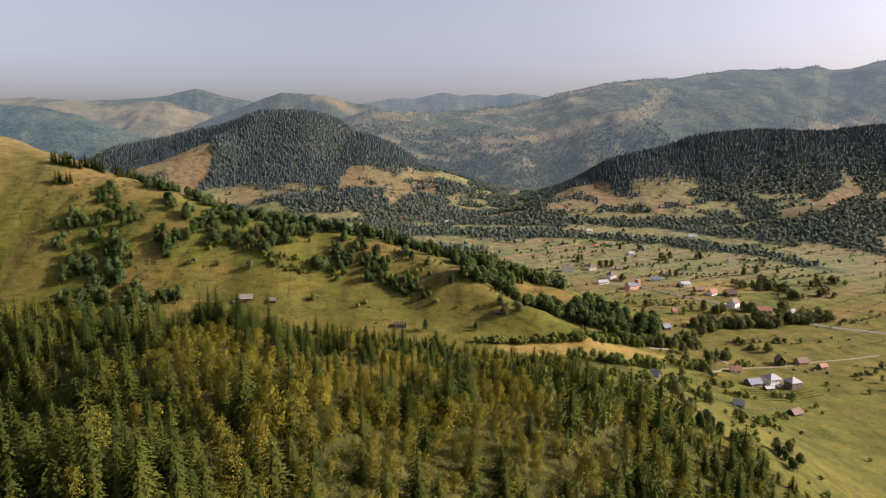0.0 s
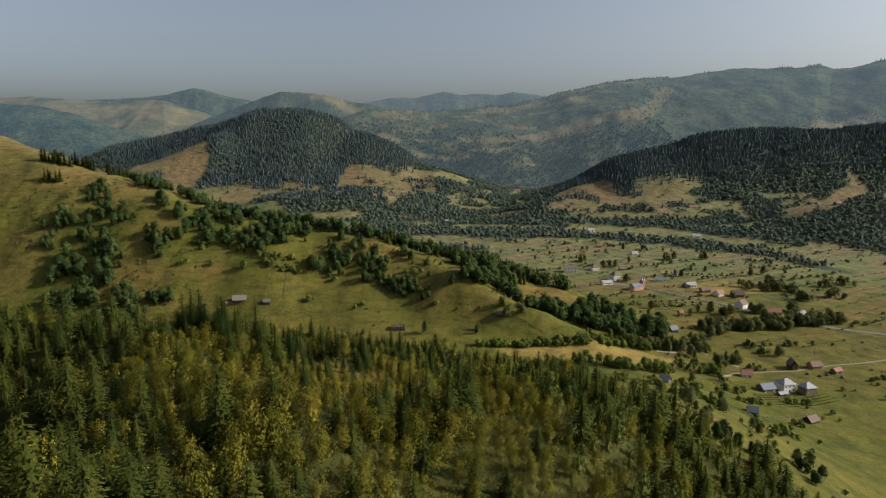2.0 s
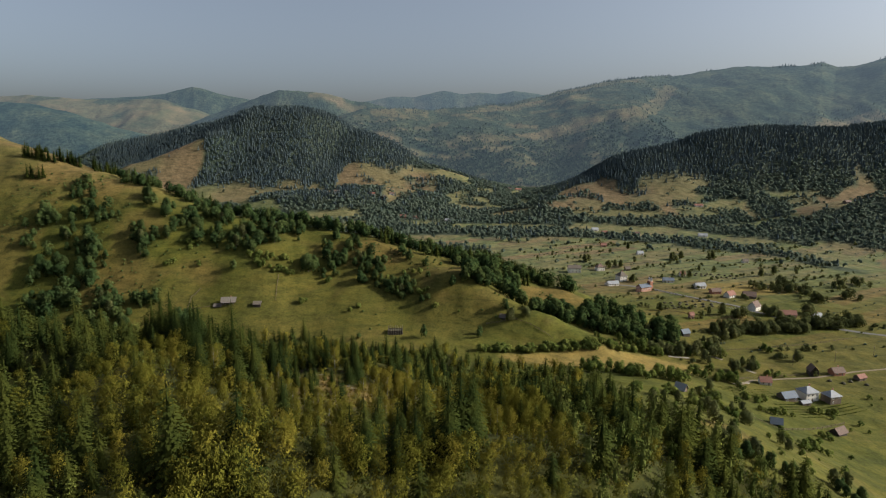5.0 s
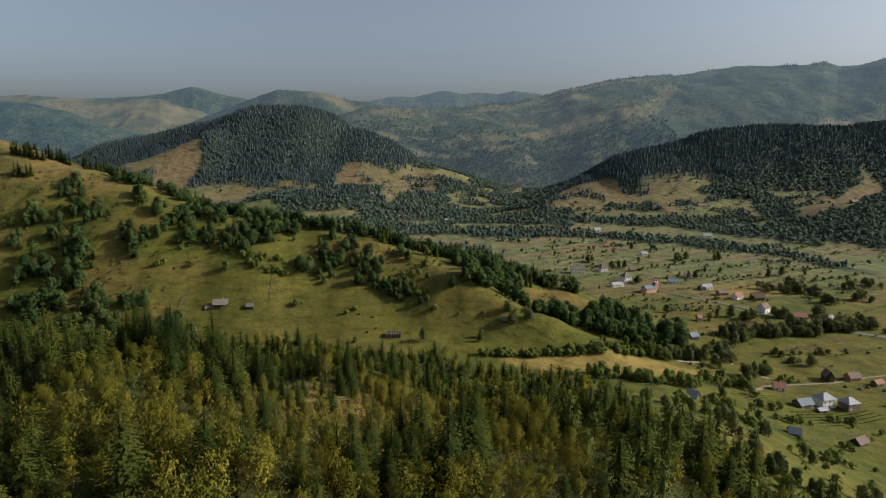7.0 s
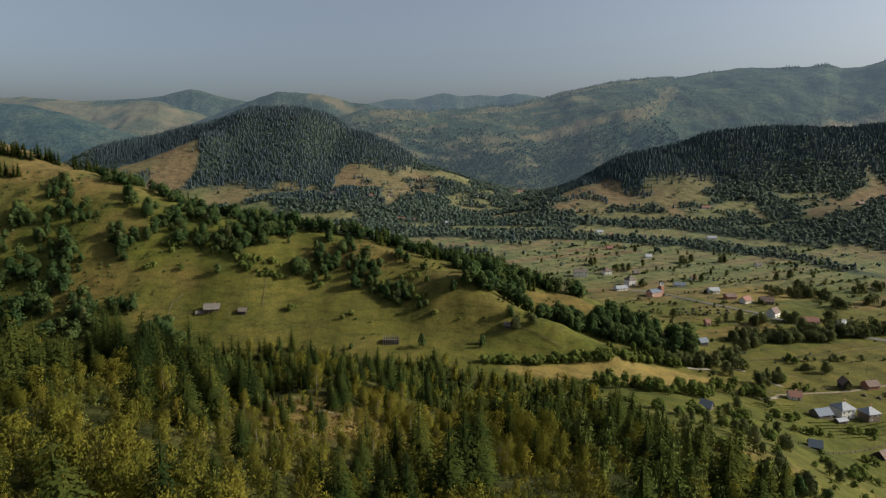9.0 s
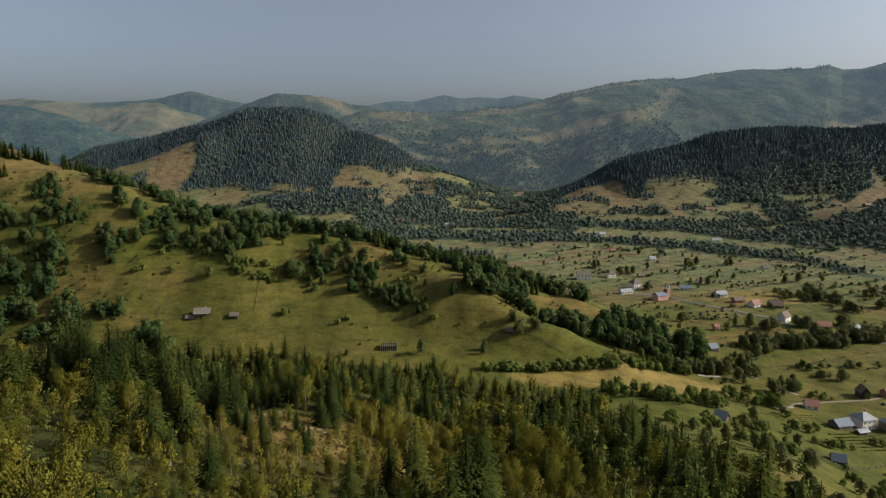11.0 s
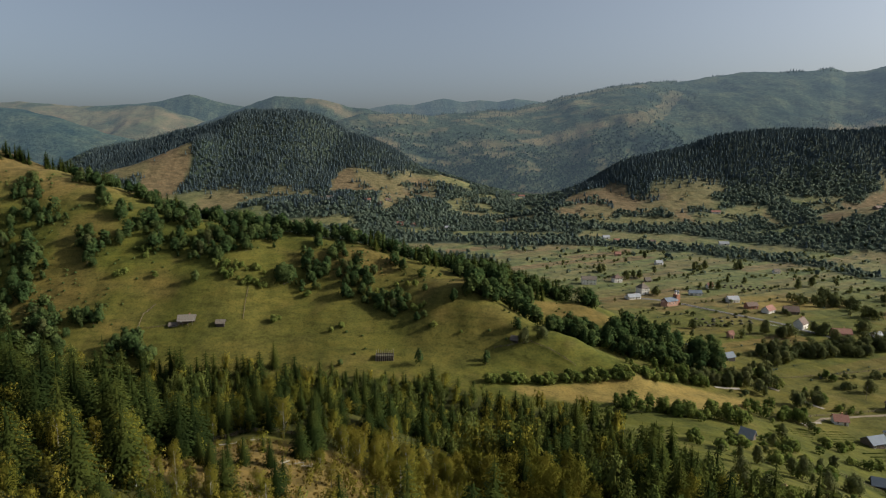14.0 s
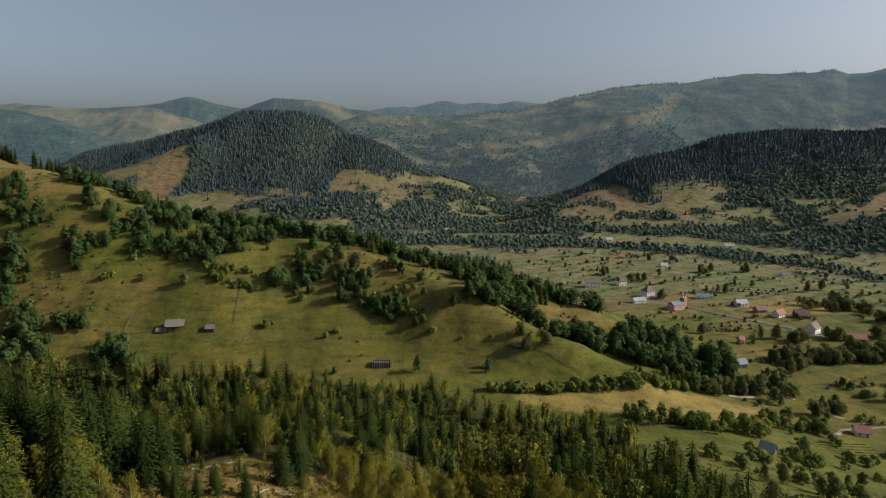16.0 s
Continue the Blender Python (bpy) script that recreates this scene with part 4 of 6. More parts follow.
# single spruces: (x, y, size)
HERO_SPRUCES = [
    (57, 341, 1.25), (66, 336, 0.7), (27, 294, 1.3), (45, 310, 0.9), (68, 276, 1.06), (81, 282, 0.58), (70, 327, 0.61), (64, 300, 0.8), (0, 316, 1.1), (-7, 312, 1.0),
    (-13, 307, 0.89), (-18, 298, 0.9), (-23, 277, 0.75), (23, 392, 0.92), (30, 396, 0.82), (38, 394, 0.84), (12, 396, 0.85), (99, 402, 0.5),
    (-54, 268, 0.8), (-49, 268, 0.79), (-46, 270, 0.71), (-69, 222, 1.3), (-80, 226, 1.25), (-87, 231, 1.2), (-76, 214, 1.15), (-84, 219, 1.05), (-92, 224, 1.1), (-37, 248, 0.7),
    (-64, 209, 0.86), (-73, 236, 1.31), (-71, 238, 1.26), (-61, 240, 1.14), (-50, 200, 0.57), (-36, 222, 0.57), (-22, 221, 0.69), (-73, 196, 1.03), (-44, 214, 0.74), (-108, 264, 0.91), (-130, 262, 0.97), (-119, 270, 0.86),
    (-65, 242, 1.14), (-67, 218, 0.8), (-47, 234, 0.46), (-54, 232, 0.4), (-35, 255, 0.8), (71, 284, 0.97), (64, 313, 0.8), (33, 327, 0.97), (-62, 196, 1.14), (-61, 209, 1.2), (-63, 237, 1.14), (-102, 247, 1.09), (-95, 248, 0.97), (-149, 222, 0.97), (-148, 262, 0.91),
]
# ---------------------------------------------------------------- the near forest
def jittered(x0, x1, y0, y1, step, seed):
    rng = np.random.RandomState(seed)
    gx, gy = np.meshgrid(np.arange(x0, x1, step), np.arange(y0, y1, step))
    x = gx.ravel() + rng.uniform(-0.48, 0.48, gx.size) * step
    y = gy.ravel() + rng.uniform(-0.48, 0.48, gx.size) * step
    return x, y, rng


def build_forest():
    x, y, rng = jittered(-430, 150, 75, 300, 5.5, 7)
    bx, by, _ = jittered(-430, 150, 300, 460, 4.8, 8)  # the farther wood is younger and closer
    x, y = np.concatenate([x, bx]), np.concatenate([y, by])
    keep = in_forest(x, y) & (np.abs(x) < 14 + 0.79 * (y + 17)) & (x > -420) & (y > 86)
    keep &= rng.uniform(size=len(x)) < 0.93 - 0.35 * smooth(85, 115, x) - 0.25 * smooth(0, 20, x) * smooth(225, 245, y)
    # the wood thins out into dry grass before the clearing
    keep &= (np.hypot((x + 44) / 33, (y - 238) / 21) > 1) | (rng.uniform(size=len(x)) < 0.1)
    x, y = x[keep], y[keep]
    mixn = fbm(x, y, 46, 71, 3)
    # young birches stand in front of the clearing and to its right, old spruces behind and beside it
    young = smooth(36, 12, np.abs(y - 198)) * smooth(-140, -100, x) + smooth(34, 12, np.hypot(x - 8, y - 238)) * 0.9
    share = np.where((y < 240) | ((y < 268) & (x > -26) & (x < 28)), np.interp(x + 32 * smooth(216, 206, y) * smooth(164, 176, y) * smooth(-40, -60, x), [-130, -95, -82, -66, 20, 60, 110], [0.05, 0.15, 0.5, 0.92, 0.92, 0.66, 0.55]), 0.25 + 0.15 * (y > 400) + 0.25 * smooth(-20, 15, x)) + 0.6 * smooth(1.1, 0.8, np.hypot((x - 2) / 34, (y - 258) / 24))
    share = share + 0.08 * smooth(25, 40, x) * smooth(222, 235, y) * smooth(360, 340, y)
    birch = rng.uniform(size=len(x)) < np.clip(share + 0.3 * mixn + 0.15 * young - 0.12 * smooth(165, 135, y) - 0.4 * smooth(165, 140, y) * smooth(-35, -55, x), 0.05, 0.97)
    old = smooth(34, 14, np.hypot(x + 86, (y - 236) * 1.4)) + 0.3 * smooth(46, 20, np.hypot(x - 66, (y - 280) * 0.8))
    birch &= rng.uniform(size=len(x)) > 0.85 * old
    # almost no spruces among the young birches on the bank
    keep = birch | (np.hypot((x - 4) / 36, (y - 268) / 27) > 1) | (rng.uniform(size=len(x)) > 0.92)
    x, y, mixn, young, birch, old = (a[keep] for a in (x, y, mixn, young, birch, old))
    near = y < 290
    size = np.where(birch, rng.uniform(0.6, 1.2, len(x)), rng.uniform(0.4, 1.05, len(x)) + 0.22 * np.minimum(1, old))
    birch &= rng.uniform(size=len(x)) > 0.7 * smooth(44, 26, np.hypot(x + 36, (y - 283) * 2.2))
    size *= np.where(young * birch > 0.4, 0.72, 1.0) * np.where((y > 262) & (y < 320) & (x > -75) & (x < 0), 0.85, 1.06) * (0.82 + 0.5 * smooth(-0.3, 0.5, fbm(x, y, 24, 73, 2))) * (1 + 0.22 * smooth(5, 25, x) * smooth(225, 245, y))
    size *= 1 - 0.18 * smooth(-68, -80, x) * smooth(170, 190, y) * smooth(250, 235, y)
    size *= 1 + 0.2 * smooth(-60, -75, x) * smooth(245, 265, y)
    size *= 1 - 0.24 * smooth(290, 320, y)
    spruce_kinds = [tree_kind("spruce_tree", *s, BARK, SPRUCE) for s in SPRUCE_SHAPES]
    birch_kinds = [tree_kind("birch_tree", *s, WHITE_BARK, BIRCH) for s in BIRCH_SHAPES]
    near_order = np.argsort(np.hypot(x + 30, y - 232))
    single = np.zeros(len(x), bool)
    for is_birch in (False, True):
        mine = [i for i in near_order if birch[i] == is_birch][:135 if is_birch else 150]
        single[mine] = True
        kinds = birch_kinds if is_birch else spruce_kinds
        for i in mine:
            if is_birch:
                label = "slender birch with thin yellowing green leaves" if size[i] > 0.6 else "young yellow-green birch sapling in dry grass"
            else:
                label = "tall dark green spruce with drooping boughs" if size[i] > 0.8 else "young green spruce among birches"
            plant(kinds[rng.randint(len(kinds))], x[i], y[i], size[i], rng.uniform(0, 6.28), label, "birches of the near wood" if is_birch else "spruces of the near wood")
    leafy_dark = birch & ((x > 40) | (y > 290)) & (rng.uniform(size=len(x)) < 0.6) & ~single
    scatter("alder_wood", [s[1] for s in BIRCH_MID], np.stack([x, y, size], 1)[leafy_dark], HEDGE, "green alder wood on the hillside", "wood", 4)
    single |= leafy_dark
    for is_birch, close, name, mat, shapes in (
        (False, True, "spruce_wood", SPRUCE, SPRUCE_WOOD), (False, False, "spruce_wood", SPRUCE, SPRUCE_MID),
        (True, True, "birch_wood", BIRCH, BIRCH_WOOD), (True, False, "birch_wood", BIRCH, BIRCH_MID)):
        use = ~single & (birch == is_birch) & (near == close)
        if use.any():
            scatter(name, [s[1] for s in shapes], np.stack([x, y, size], 1)[use], mat,
                    "dense yellow-green birch wood on the hillside" if is_birch else "dense dark green spruce wood on the hillside", "wood", 5)


build_forest()


def build_undergrowth():
    """Saplings, shrubs and bramble that close the gaps under the trees and spread over the dry grass."""
    x, y, rng = jittered(-200, 130, 80, 290, 3.3, 9)
    inside = in_forest(x, y) | (np.hypot((x + 44) / 33, (y - 238) / 21) < 1)
    grassy = np.hypot((x + 44) / 33, (y - 238) / 21) < 1
    patch = smooth(-0.25, 0.35, fbm(x, y, 17, 65, 2))
    much = np.where(grassy, 0.30 + 0.5 * patch, 0.6 + 0.15 * smooth(-85, -60, x) * smooth(70, 40, x))
    much = much + 0.35 * smooth(1.1, 0.8, np.hypot((x - 2) / 34, (y - 265) / 34))
    keep = inside & (y > 98) & (np.abs(x) < 14 + 0.79 * (y + 17)) & (rng.uniform(size=len(x)) < much) & (np.hypot((x + 47) / 19, (y - 249) / 8) > 1)
    rows = np.stack([x, y, rng.uniform(0.5, 1.35, len(x)) * np.where(grassy, 0.55, 1.0)], 1)[keep]
    kind = rng.uniform(size=len(rows)) * np.where(grassy[keep], 0.75, 1.0) + 0.25 * smooth(-60, -90, rows[:, 0])
    scatter("thicket", SAPLINGS, rows[kind < 0.45], THICKET, "golden yellow shrubs and saplings under the birches", "undergrowth", 17)
    scatter("undergrowth", SAPLINGS, rows[(kind >= 0.45) & (kind < 0.75)], BIRCH, "yellow-green saplings under the birches", "undergrowth", 21)
    scatter("undergrowth", SAPLINGS, rows[kind >= 0.75], HEDGE, "green bramble and fern under the trees", "undergrowth", 18)


build_undergrowth()


def build_front_birches():
    """Young birches that stand close together on the bank below the clearing, in full light."""
    x, y, rng = jittered(-32, 44, 246, 296, 4.3, 51)
    keep = ~clearing(x, y) & (y < 271 + 0.5 * (x + 25)) & (rng.uniform(size=len(x)) < 0.95 - 0.4 * smooth(15, 40, x))
    scatter("young_birches", [s[1] for s in BIRCH_WOOD], np.stack([x, y, rng.uniform(0.5, 0.95, len(x))], 1)[keep], BIRCH, "golden green young birches on the bank below the clearing", "wood", 52)


build_front_birches()


# ---------------------------------------------------------------- trees on the pasture spur and in the valley
def spread(rows, seed, low, high, wider=1.0, deeper=1.0):
    rng = np.random.RandomState(seed)
    out = []
    for x, y, rx, ry, n in rows:
        for _ in range(n):
            a, r = rng.uniform(0, 6.283), math.sqrt(rng.uniform(0, 1))
            out.append((x + rx * wider * r * math.cos(a), y + ry * deeper * r * math.sin(a), rng.uniform(low, high)))
    return out


FARM_TREES = [(109, 319), (111, 309), (120, 313), (139, 341), (150, 355), (161, 367), (153, 332), (159, 335), (166, 337), (164, 359), (129, 306), (129, 299), (130, 295), (223, 450), (227, 443), (238, 437)]


def build_pasture_trees():
    rng = np.random.RandomState(3)
    broad = [tree_kind("broadleaf_tree", *s, BARK, WILLOW if i == 5 else BROAD) for i, s in enumerate(BROAD_SHAPES)]
    crowns = [s[1] for s in BROAD_MID]

    pale = [tree_kind("broadleaf_tree", *s, BARK, WILLOW) for s in BROAD_SHAPES[2:]]

    def stand(places, label, group, kinds=broad):
        for x, y, s in places:
            plant(kinds[rng.randint(len(kinds))], x, y, s, rng.uniform(0, 6.28), label, group)

    # small trees, saplings and tussocks in the dry grass of the clearing
    x, y, _ = jittered(-80, 22, 196, 268, 1.7, 41)
    open_ = clearing(x, y) | (np.hypot((x + 44) / 33, (y - 238) / 21) < 1)
    grass = open_ & (rng.uniform(size=len(x)) < 0.7)
    scatter("dry_tussocks", TUSSOCKS, np.stack([x, y, rng.uniform(0.4, 1.1, len(x))], 1)[grass & (y < 256)], DRY_GRASS, "tussocks of dry golden grass in the clearing", "grass", 25)
    wood = open_ & (y < 254) & (rng.uniform(size=len(x)) < 0.1 + 0.16 * smooth(-40, -20, x))
    scatter("clearing_saplings", SAPLINGS, np.stack([x, y, rng.uniform(0.4, 1.1, len(x))], 1)[wood], BIRCH, "yellow-green saplings in the dry grass", "saplings", 26)
    young = tree_kind("spruce_tree", *SPRUCE_SHAPES[1], BARK, SPRUCE)
    for px, py, s in ((-62, 238, 0.42), (-57, 233, 0.5), (-50, 232, 0.4), (-46, 246, 0.3), (-41, 235, 0.46), (-66, 247, 0.5), (-36, 228, 0.44), (-52, 227, 0.52), (-33, 250, 0.36), (-58, 254, 0.22)):
        plant(young, px, py, s, px * 3.1, "young spruce in the dry grass of the clearing", "young spruces of the clearing")
    slender = tree_kind("birch_tree", *BIRCH_SHAPES[1], WHITE_BARK, BIRCH)
    for px, py, s in ((-30, 240, 0.55), (-26, 233, 0.6), (-44, 257, 0.3), (-55, 262, 0.34), (-39, 259, 0.42), (-50, 240, 0.35), (-31, 245, 0.5), (-62, 260, 0.3)):
        plant(slender, px, py, s, px * 2.3, "young yellow-green birch in the dry grass", "young birches of the clearing")
    # low scrub strewn over the upper pasture
    x, y, _ = jittered(-420, 90, 470, 640, 4.2, 43)
    rough = smooth(0.0, 0.5, fbm(x, y * 1.3, 60, 45, 3) + 0.25 * smooth(500, 560, y)) * 0.5
    keep = (rng.uniform(size=len(x)) < rough) & (y < np.interp(x, [-366, -225, -73, 17], [640, 603, 574, 560]))
    scatter("pasture_scrub", LOW_GROWTH, np.stack([x + rng.normal(size=len(x)) * 4, y + rng.normal(size=len(x)) * 4, rng.uniform(0.2, 0.8, len(x)) ** 1.4], 1)[keep], BROAD, "low green scrub strewn over the pasture", "bushes", 29)
    ends = spread(RIDGE_BACK[7:14], 30, 0.6, 1.15)
    scatter("ridge_end_spruces", [s[1] for s in SPRUCE_MID], [(a, b, c * 0.9) for a, b, c in ends[::2]], SPRUCE, "dark spruces on the end of the ridge", "trees", 32)
    # trees that fringe the back of the ridge
    fringe = []
    for px in np.arange(-330, 30, 4.2):
        py = np.interp(px, [-366, -300, -225, -150, -73, 17], [640, 622, 603, 592, 574, 560])
        fringe.append((px + rng.uniform(-3, 3), py + rng.uniform(2, 20), rng.uniform(0.6, 1.4)))
    scatter("ridge_trees", crowns, fringe, BROAD, "dark green trees along the back of the ridge", "trees", 27)
    def off_bare(rows):
        """Leave the grassy hillock free of trees."""
        return [r for r in rows if math.hypot((r[0] - 97) / 34, (r[1] - 524) / 21) > 1]

    slope = spread(SLOPE_TREES_HIGH + SLOPE_TREES_MID + SLOPE_TREES_LOW + SLOPE_TREES_WEST, 11, 0.65, 1.4, 1.1, 1.25)
    copse = spread(SPUR_COPSES + SPUR_SINGLES, 12, 0.55, 1.15, 1.0, 1.1)
    gully = off_bare(spread(GULLY_WOOD + GULLY_SHADE_FILL + GULLY_WOOD_END, 28, 0.8, 1.55, 1.15, 1.2))
    stand(slope[::4] + copse[::5], "rounded dark green broadleaf tree on the pasture slope", "trees on the pasture slope")
    stand(gully[::8], "tall dark green broadleaf tree in the shaded gully", "trees in the gully")
    rest = [r for i, r in enumerate(slope) if i % 4] + [r for i, r in enumerate(copse) if i % 5] + [r for i, r in enumerate(gully) if i % 8]
    low_ = spread(SLOPE_TREES_HIGH + SLOPE_TREES_MID + SLOPE_TREES_LOW + SPUR_COPSES, 19, 0.25, 0.6, 1.5, 1.7)[::2]
    scatter("hillside_trees", crowns, rest + low_ + spread(RIDGE_BACK, 36, 0.75, 1.5), BROAD, "thick dark green broadleaf copses on the spur", "trees", 6)
    stand(spread(RIVER_TREES, 16, 0.85, 1.35)[::4], "green riverside tree in a long row", "trees along the river", pale)
    scatter("riverside_trees", crowns, spread(RIVER_TREES * 2, 22, 0.7, 1.2, 1.15), WILLOW, "dense line of green riverside trees", "trees", 12)
    brook = spread(BROOK_WILLOWS, 37, 0.6, 1.1)
    stand(brook[::4], "grey green willow beside the brook", "willows along the brook", pale)
    scatter("brook_willows", crowns, [r for i, r in enumerate(brook) if i % 4], WILLOW, "grey green willows in a band along the brook", "trees", 39)
    stand(spread(VALLEY_SINGLES, 17, 0.8, 1.25) + spread(SLOPE_TREES, 17, 0.55, 1.0), "single leafy green tree in the meadow", "trees in the meadows", pale)
    stand([(51, 463, 1.05), (52, 464, 0.9)], "pale tall poplar beside the timber hut", "poplars by the hut", pale)
    stand([(63, 465, 0.95)], "round pale green tree beside the timber hut", "", pale)
    stand([(-115, 528, 1.75), (-110, 531, 1.4)], "great round broadleaf tree on the open pasture", "great trees of the pasture")
    stand([(x, y, 0.4 + 0.22 * (i % 3)) for i, (x, y) in enumerate(FARM_TREES)], "slender leafy tree by the sloping meadow", "trees by the sloping meadow", pale)
    kind = tree_kind("spruce_tree", *SPRUCE_SHAPES[3], BARK, SPRUCE)
    tall = [(59, 257, 1.05), (63, 248, 1.1), (61, 275, 1.0), (46, 289, 0.9), (38, 337, 0.95), (36, 360, 0.8), (23, 380, 0.8), (47, 342, 0.9), (72, 239, 1.1), (55, 262, 0.95), (73, 287, 0.85), (68, 252, 1.15), (50, 341, 0.8), (30, 366, 0.85), (80, 268, 0.8), (62, 229, 1.1)]
    for x, y, s in HERO_SPRUCES + tall:
        plant(kind, x, y, s, x + y, "tall dark spruce beside the clearing", "old spruces by the clearing")
    plant(tree_kind("spruce_tree", *SPRUCE_SHAPES[2], BARK, SPRUCE), -104, 457, 1.0, 1.0, "lone dark spruce at the foot of the pasture", "")
    scatter("ridge_spruces", [s[1] for s in SPRUCE_MID], spread(SPUR_CREST * 2, 13, 0.6, 1.1, 1.2) + spread(SPUR_END, 24, 0.6, 1.05, 1.1, 1.3) + spread([(-425, 668, 16, 4, 14), (-390, 660, 14, 4, 12), (-352, 652, 12, 4, 9), (-322, 645, 10, 4, 7)], 23, 0.3, 0.6), SPRUCE, "dark spruces along the grassy ridge", "trees", 13)
    scatter("bushes", [s[1] for s in BUSH_SHAPES], spread(SPUR_BUSHES + GULLY_HEDGE * 2 + SLOPE_BUSHES, 14, 0.6, 1.6), HEDGE,
            "low green bushes and hedgerow scrub", "bushes", 7)
    scatter("hedgerow", crowns, spread(FIELD_HEDGE * 2, 15, 0.3, 0.85, 1.15, 1.1), HEDGE, "green hedgerow along the yellow field", "hedge", 8)
    # bushes and small trees along the borders of the meadow strips
    x, y, _ = jittered(120, 640, 400, 1000, 5.5, 31)
    u, v = x * 0.90 + y * 0.44, y * 0.90 - x * 0.44
    border = np.abs((v / 46 + 0.25 * wave(u, v, 130, 51)) % 1 - 0.5) > 0.43
    free = (height(x, y) < 16) & ((x > 178) | (y > 452)) & ((x < 238) | (y < 440) | (y > 540) | (rng.uniform(size=len(x)) < 0.12)) & (np.abs(x) < 60 + 0.76 * y) & ~((np.hypot(x - 240, y - 400) < 40) | (np.hypot(x - 270, y - 690) < 30) | (np.hypot((x - 252) / 42, (y - 620) / 24) < 1))
    keep = free & (rng.uniform(size=len(x)) < np.where(border, 0.55, 0.02) * smooth(-0.4, 0.3, wave(x, y, 70, 57) + 0.15))
    lined = np.stack([x, y, rng.uniform(0.35, 1.5, len(x))], 1)[keep]
    scatter("border_bushes", LOW_GROWTH, lined, WILLOW, "bushes along the borders of the hay meadows", "bushes", 14)
    hx, hy, _ = jittered(140, 640, 470, 960, 3.4, 47)
    hu, hv = hx * 0.90 + hy * 0.44, hy * 0.90 - hx * 0.44
    line = np.abs((hv / 23 + 0.3 * wave(hu, hv, 150, 55)) % 1 - 0.5) > 0.465
    line &= (height(hx, hy) < 16) & (np.abs(hx) < 60 + 0.76 * hy) & (wave(hu, hv, 60, 58) > -0.35) & (np.hypot((hx - 252) / 42, (hy - 620) / 24) > 1)
    hedges = np.stack([hx, hy, rng.uniform(0.3, 0.75, len(hx))], 1)[line]
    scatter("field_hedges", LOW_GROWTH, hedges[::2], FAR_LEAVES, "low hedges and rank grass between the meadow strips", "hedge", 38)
    keep = free & (rng.uniform(size=len(x)) < np.where(border, 0.05, 0.005))
    scatter("orchard_trees", crowns, np.stack([x, y, rng.uniform(0.4, 0.85, len(x))], 1)[keep], WILLOW, "scattered green orchard trees round the village", "trees", 15)
    # scrub on the slope down to the valley
    x, y, _ = jittered(80, 330, 200, 400, 6.4, 33)
    keep = ~in_forest(x, y) & (rng.uniform(size=len(x)) < 0.16 * smooth(0.0, 0.5, fbm(x, y, 40, 59, 2) + 0.1)) & (np.hypot(x - 238, y - 392) > 26)
    scatter("slope_scrub", [s[1] for s in BUSH_SHAPES], np.stack([x, y, rng.uniform(0.4, 1.2, len(x))], 1)[keep], HEDGE, "green scrub on the slope above the farm", "bushes", 16)
    stand(spread([(126, 236, 14, 14, 14), (162, 246, 16, 12, 8)], 33, 0.45, 0.95), "leafy green tree on the slope below the wood", "trees below the wood")
    # garden rows beside the villas
    rows = [(206 + i * 1.1 + r * 1.6, 374 - r * 3.2 + i * 0.42, rng.uniform(0.12, 0.3)) for r in range(6) for i in range(48)]
    rows += [(176 + i * 1.1 + r * 1.2, 392 - r * 3.0 + i * 0.3, rng.uniform(0.1, 0.25)) for r in range(6) for i in range(36)]
    scatter("garden_rows", LOW_GROWTH, rows, HEDGE, "rows of green crops in the farm garden", "crops", 20)
    scatter("field_bushes", [s[1] for s in BUSH_SHAPES], spread(VALLEY_ROWS, 18, 0.6, 1.6), WILLOW, "scattered bushes between the hay meadows", "bushes", 9)


build_pasture_trees()


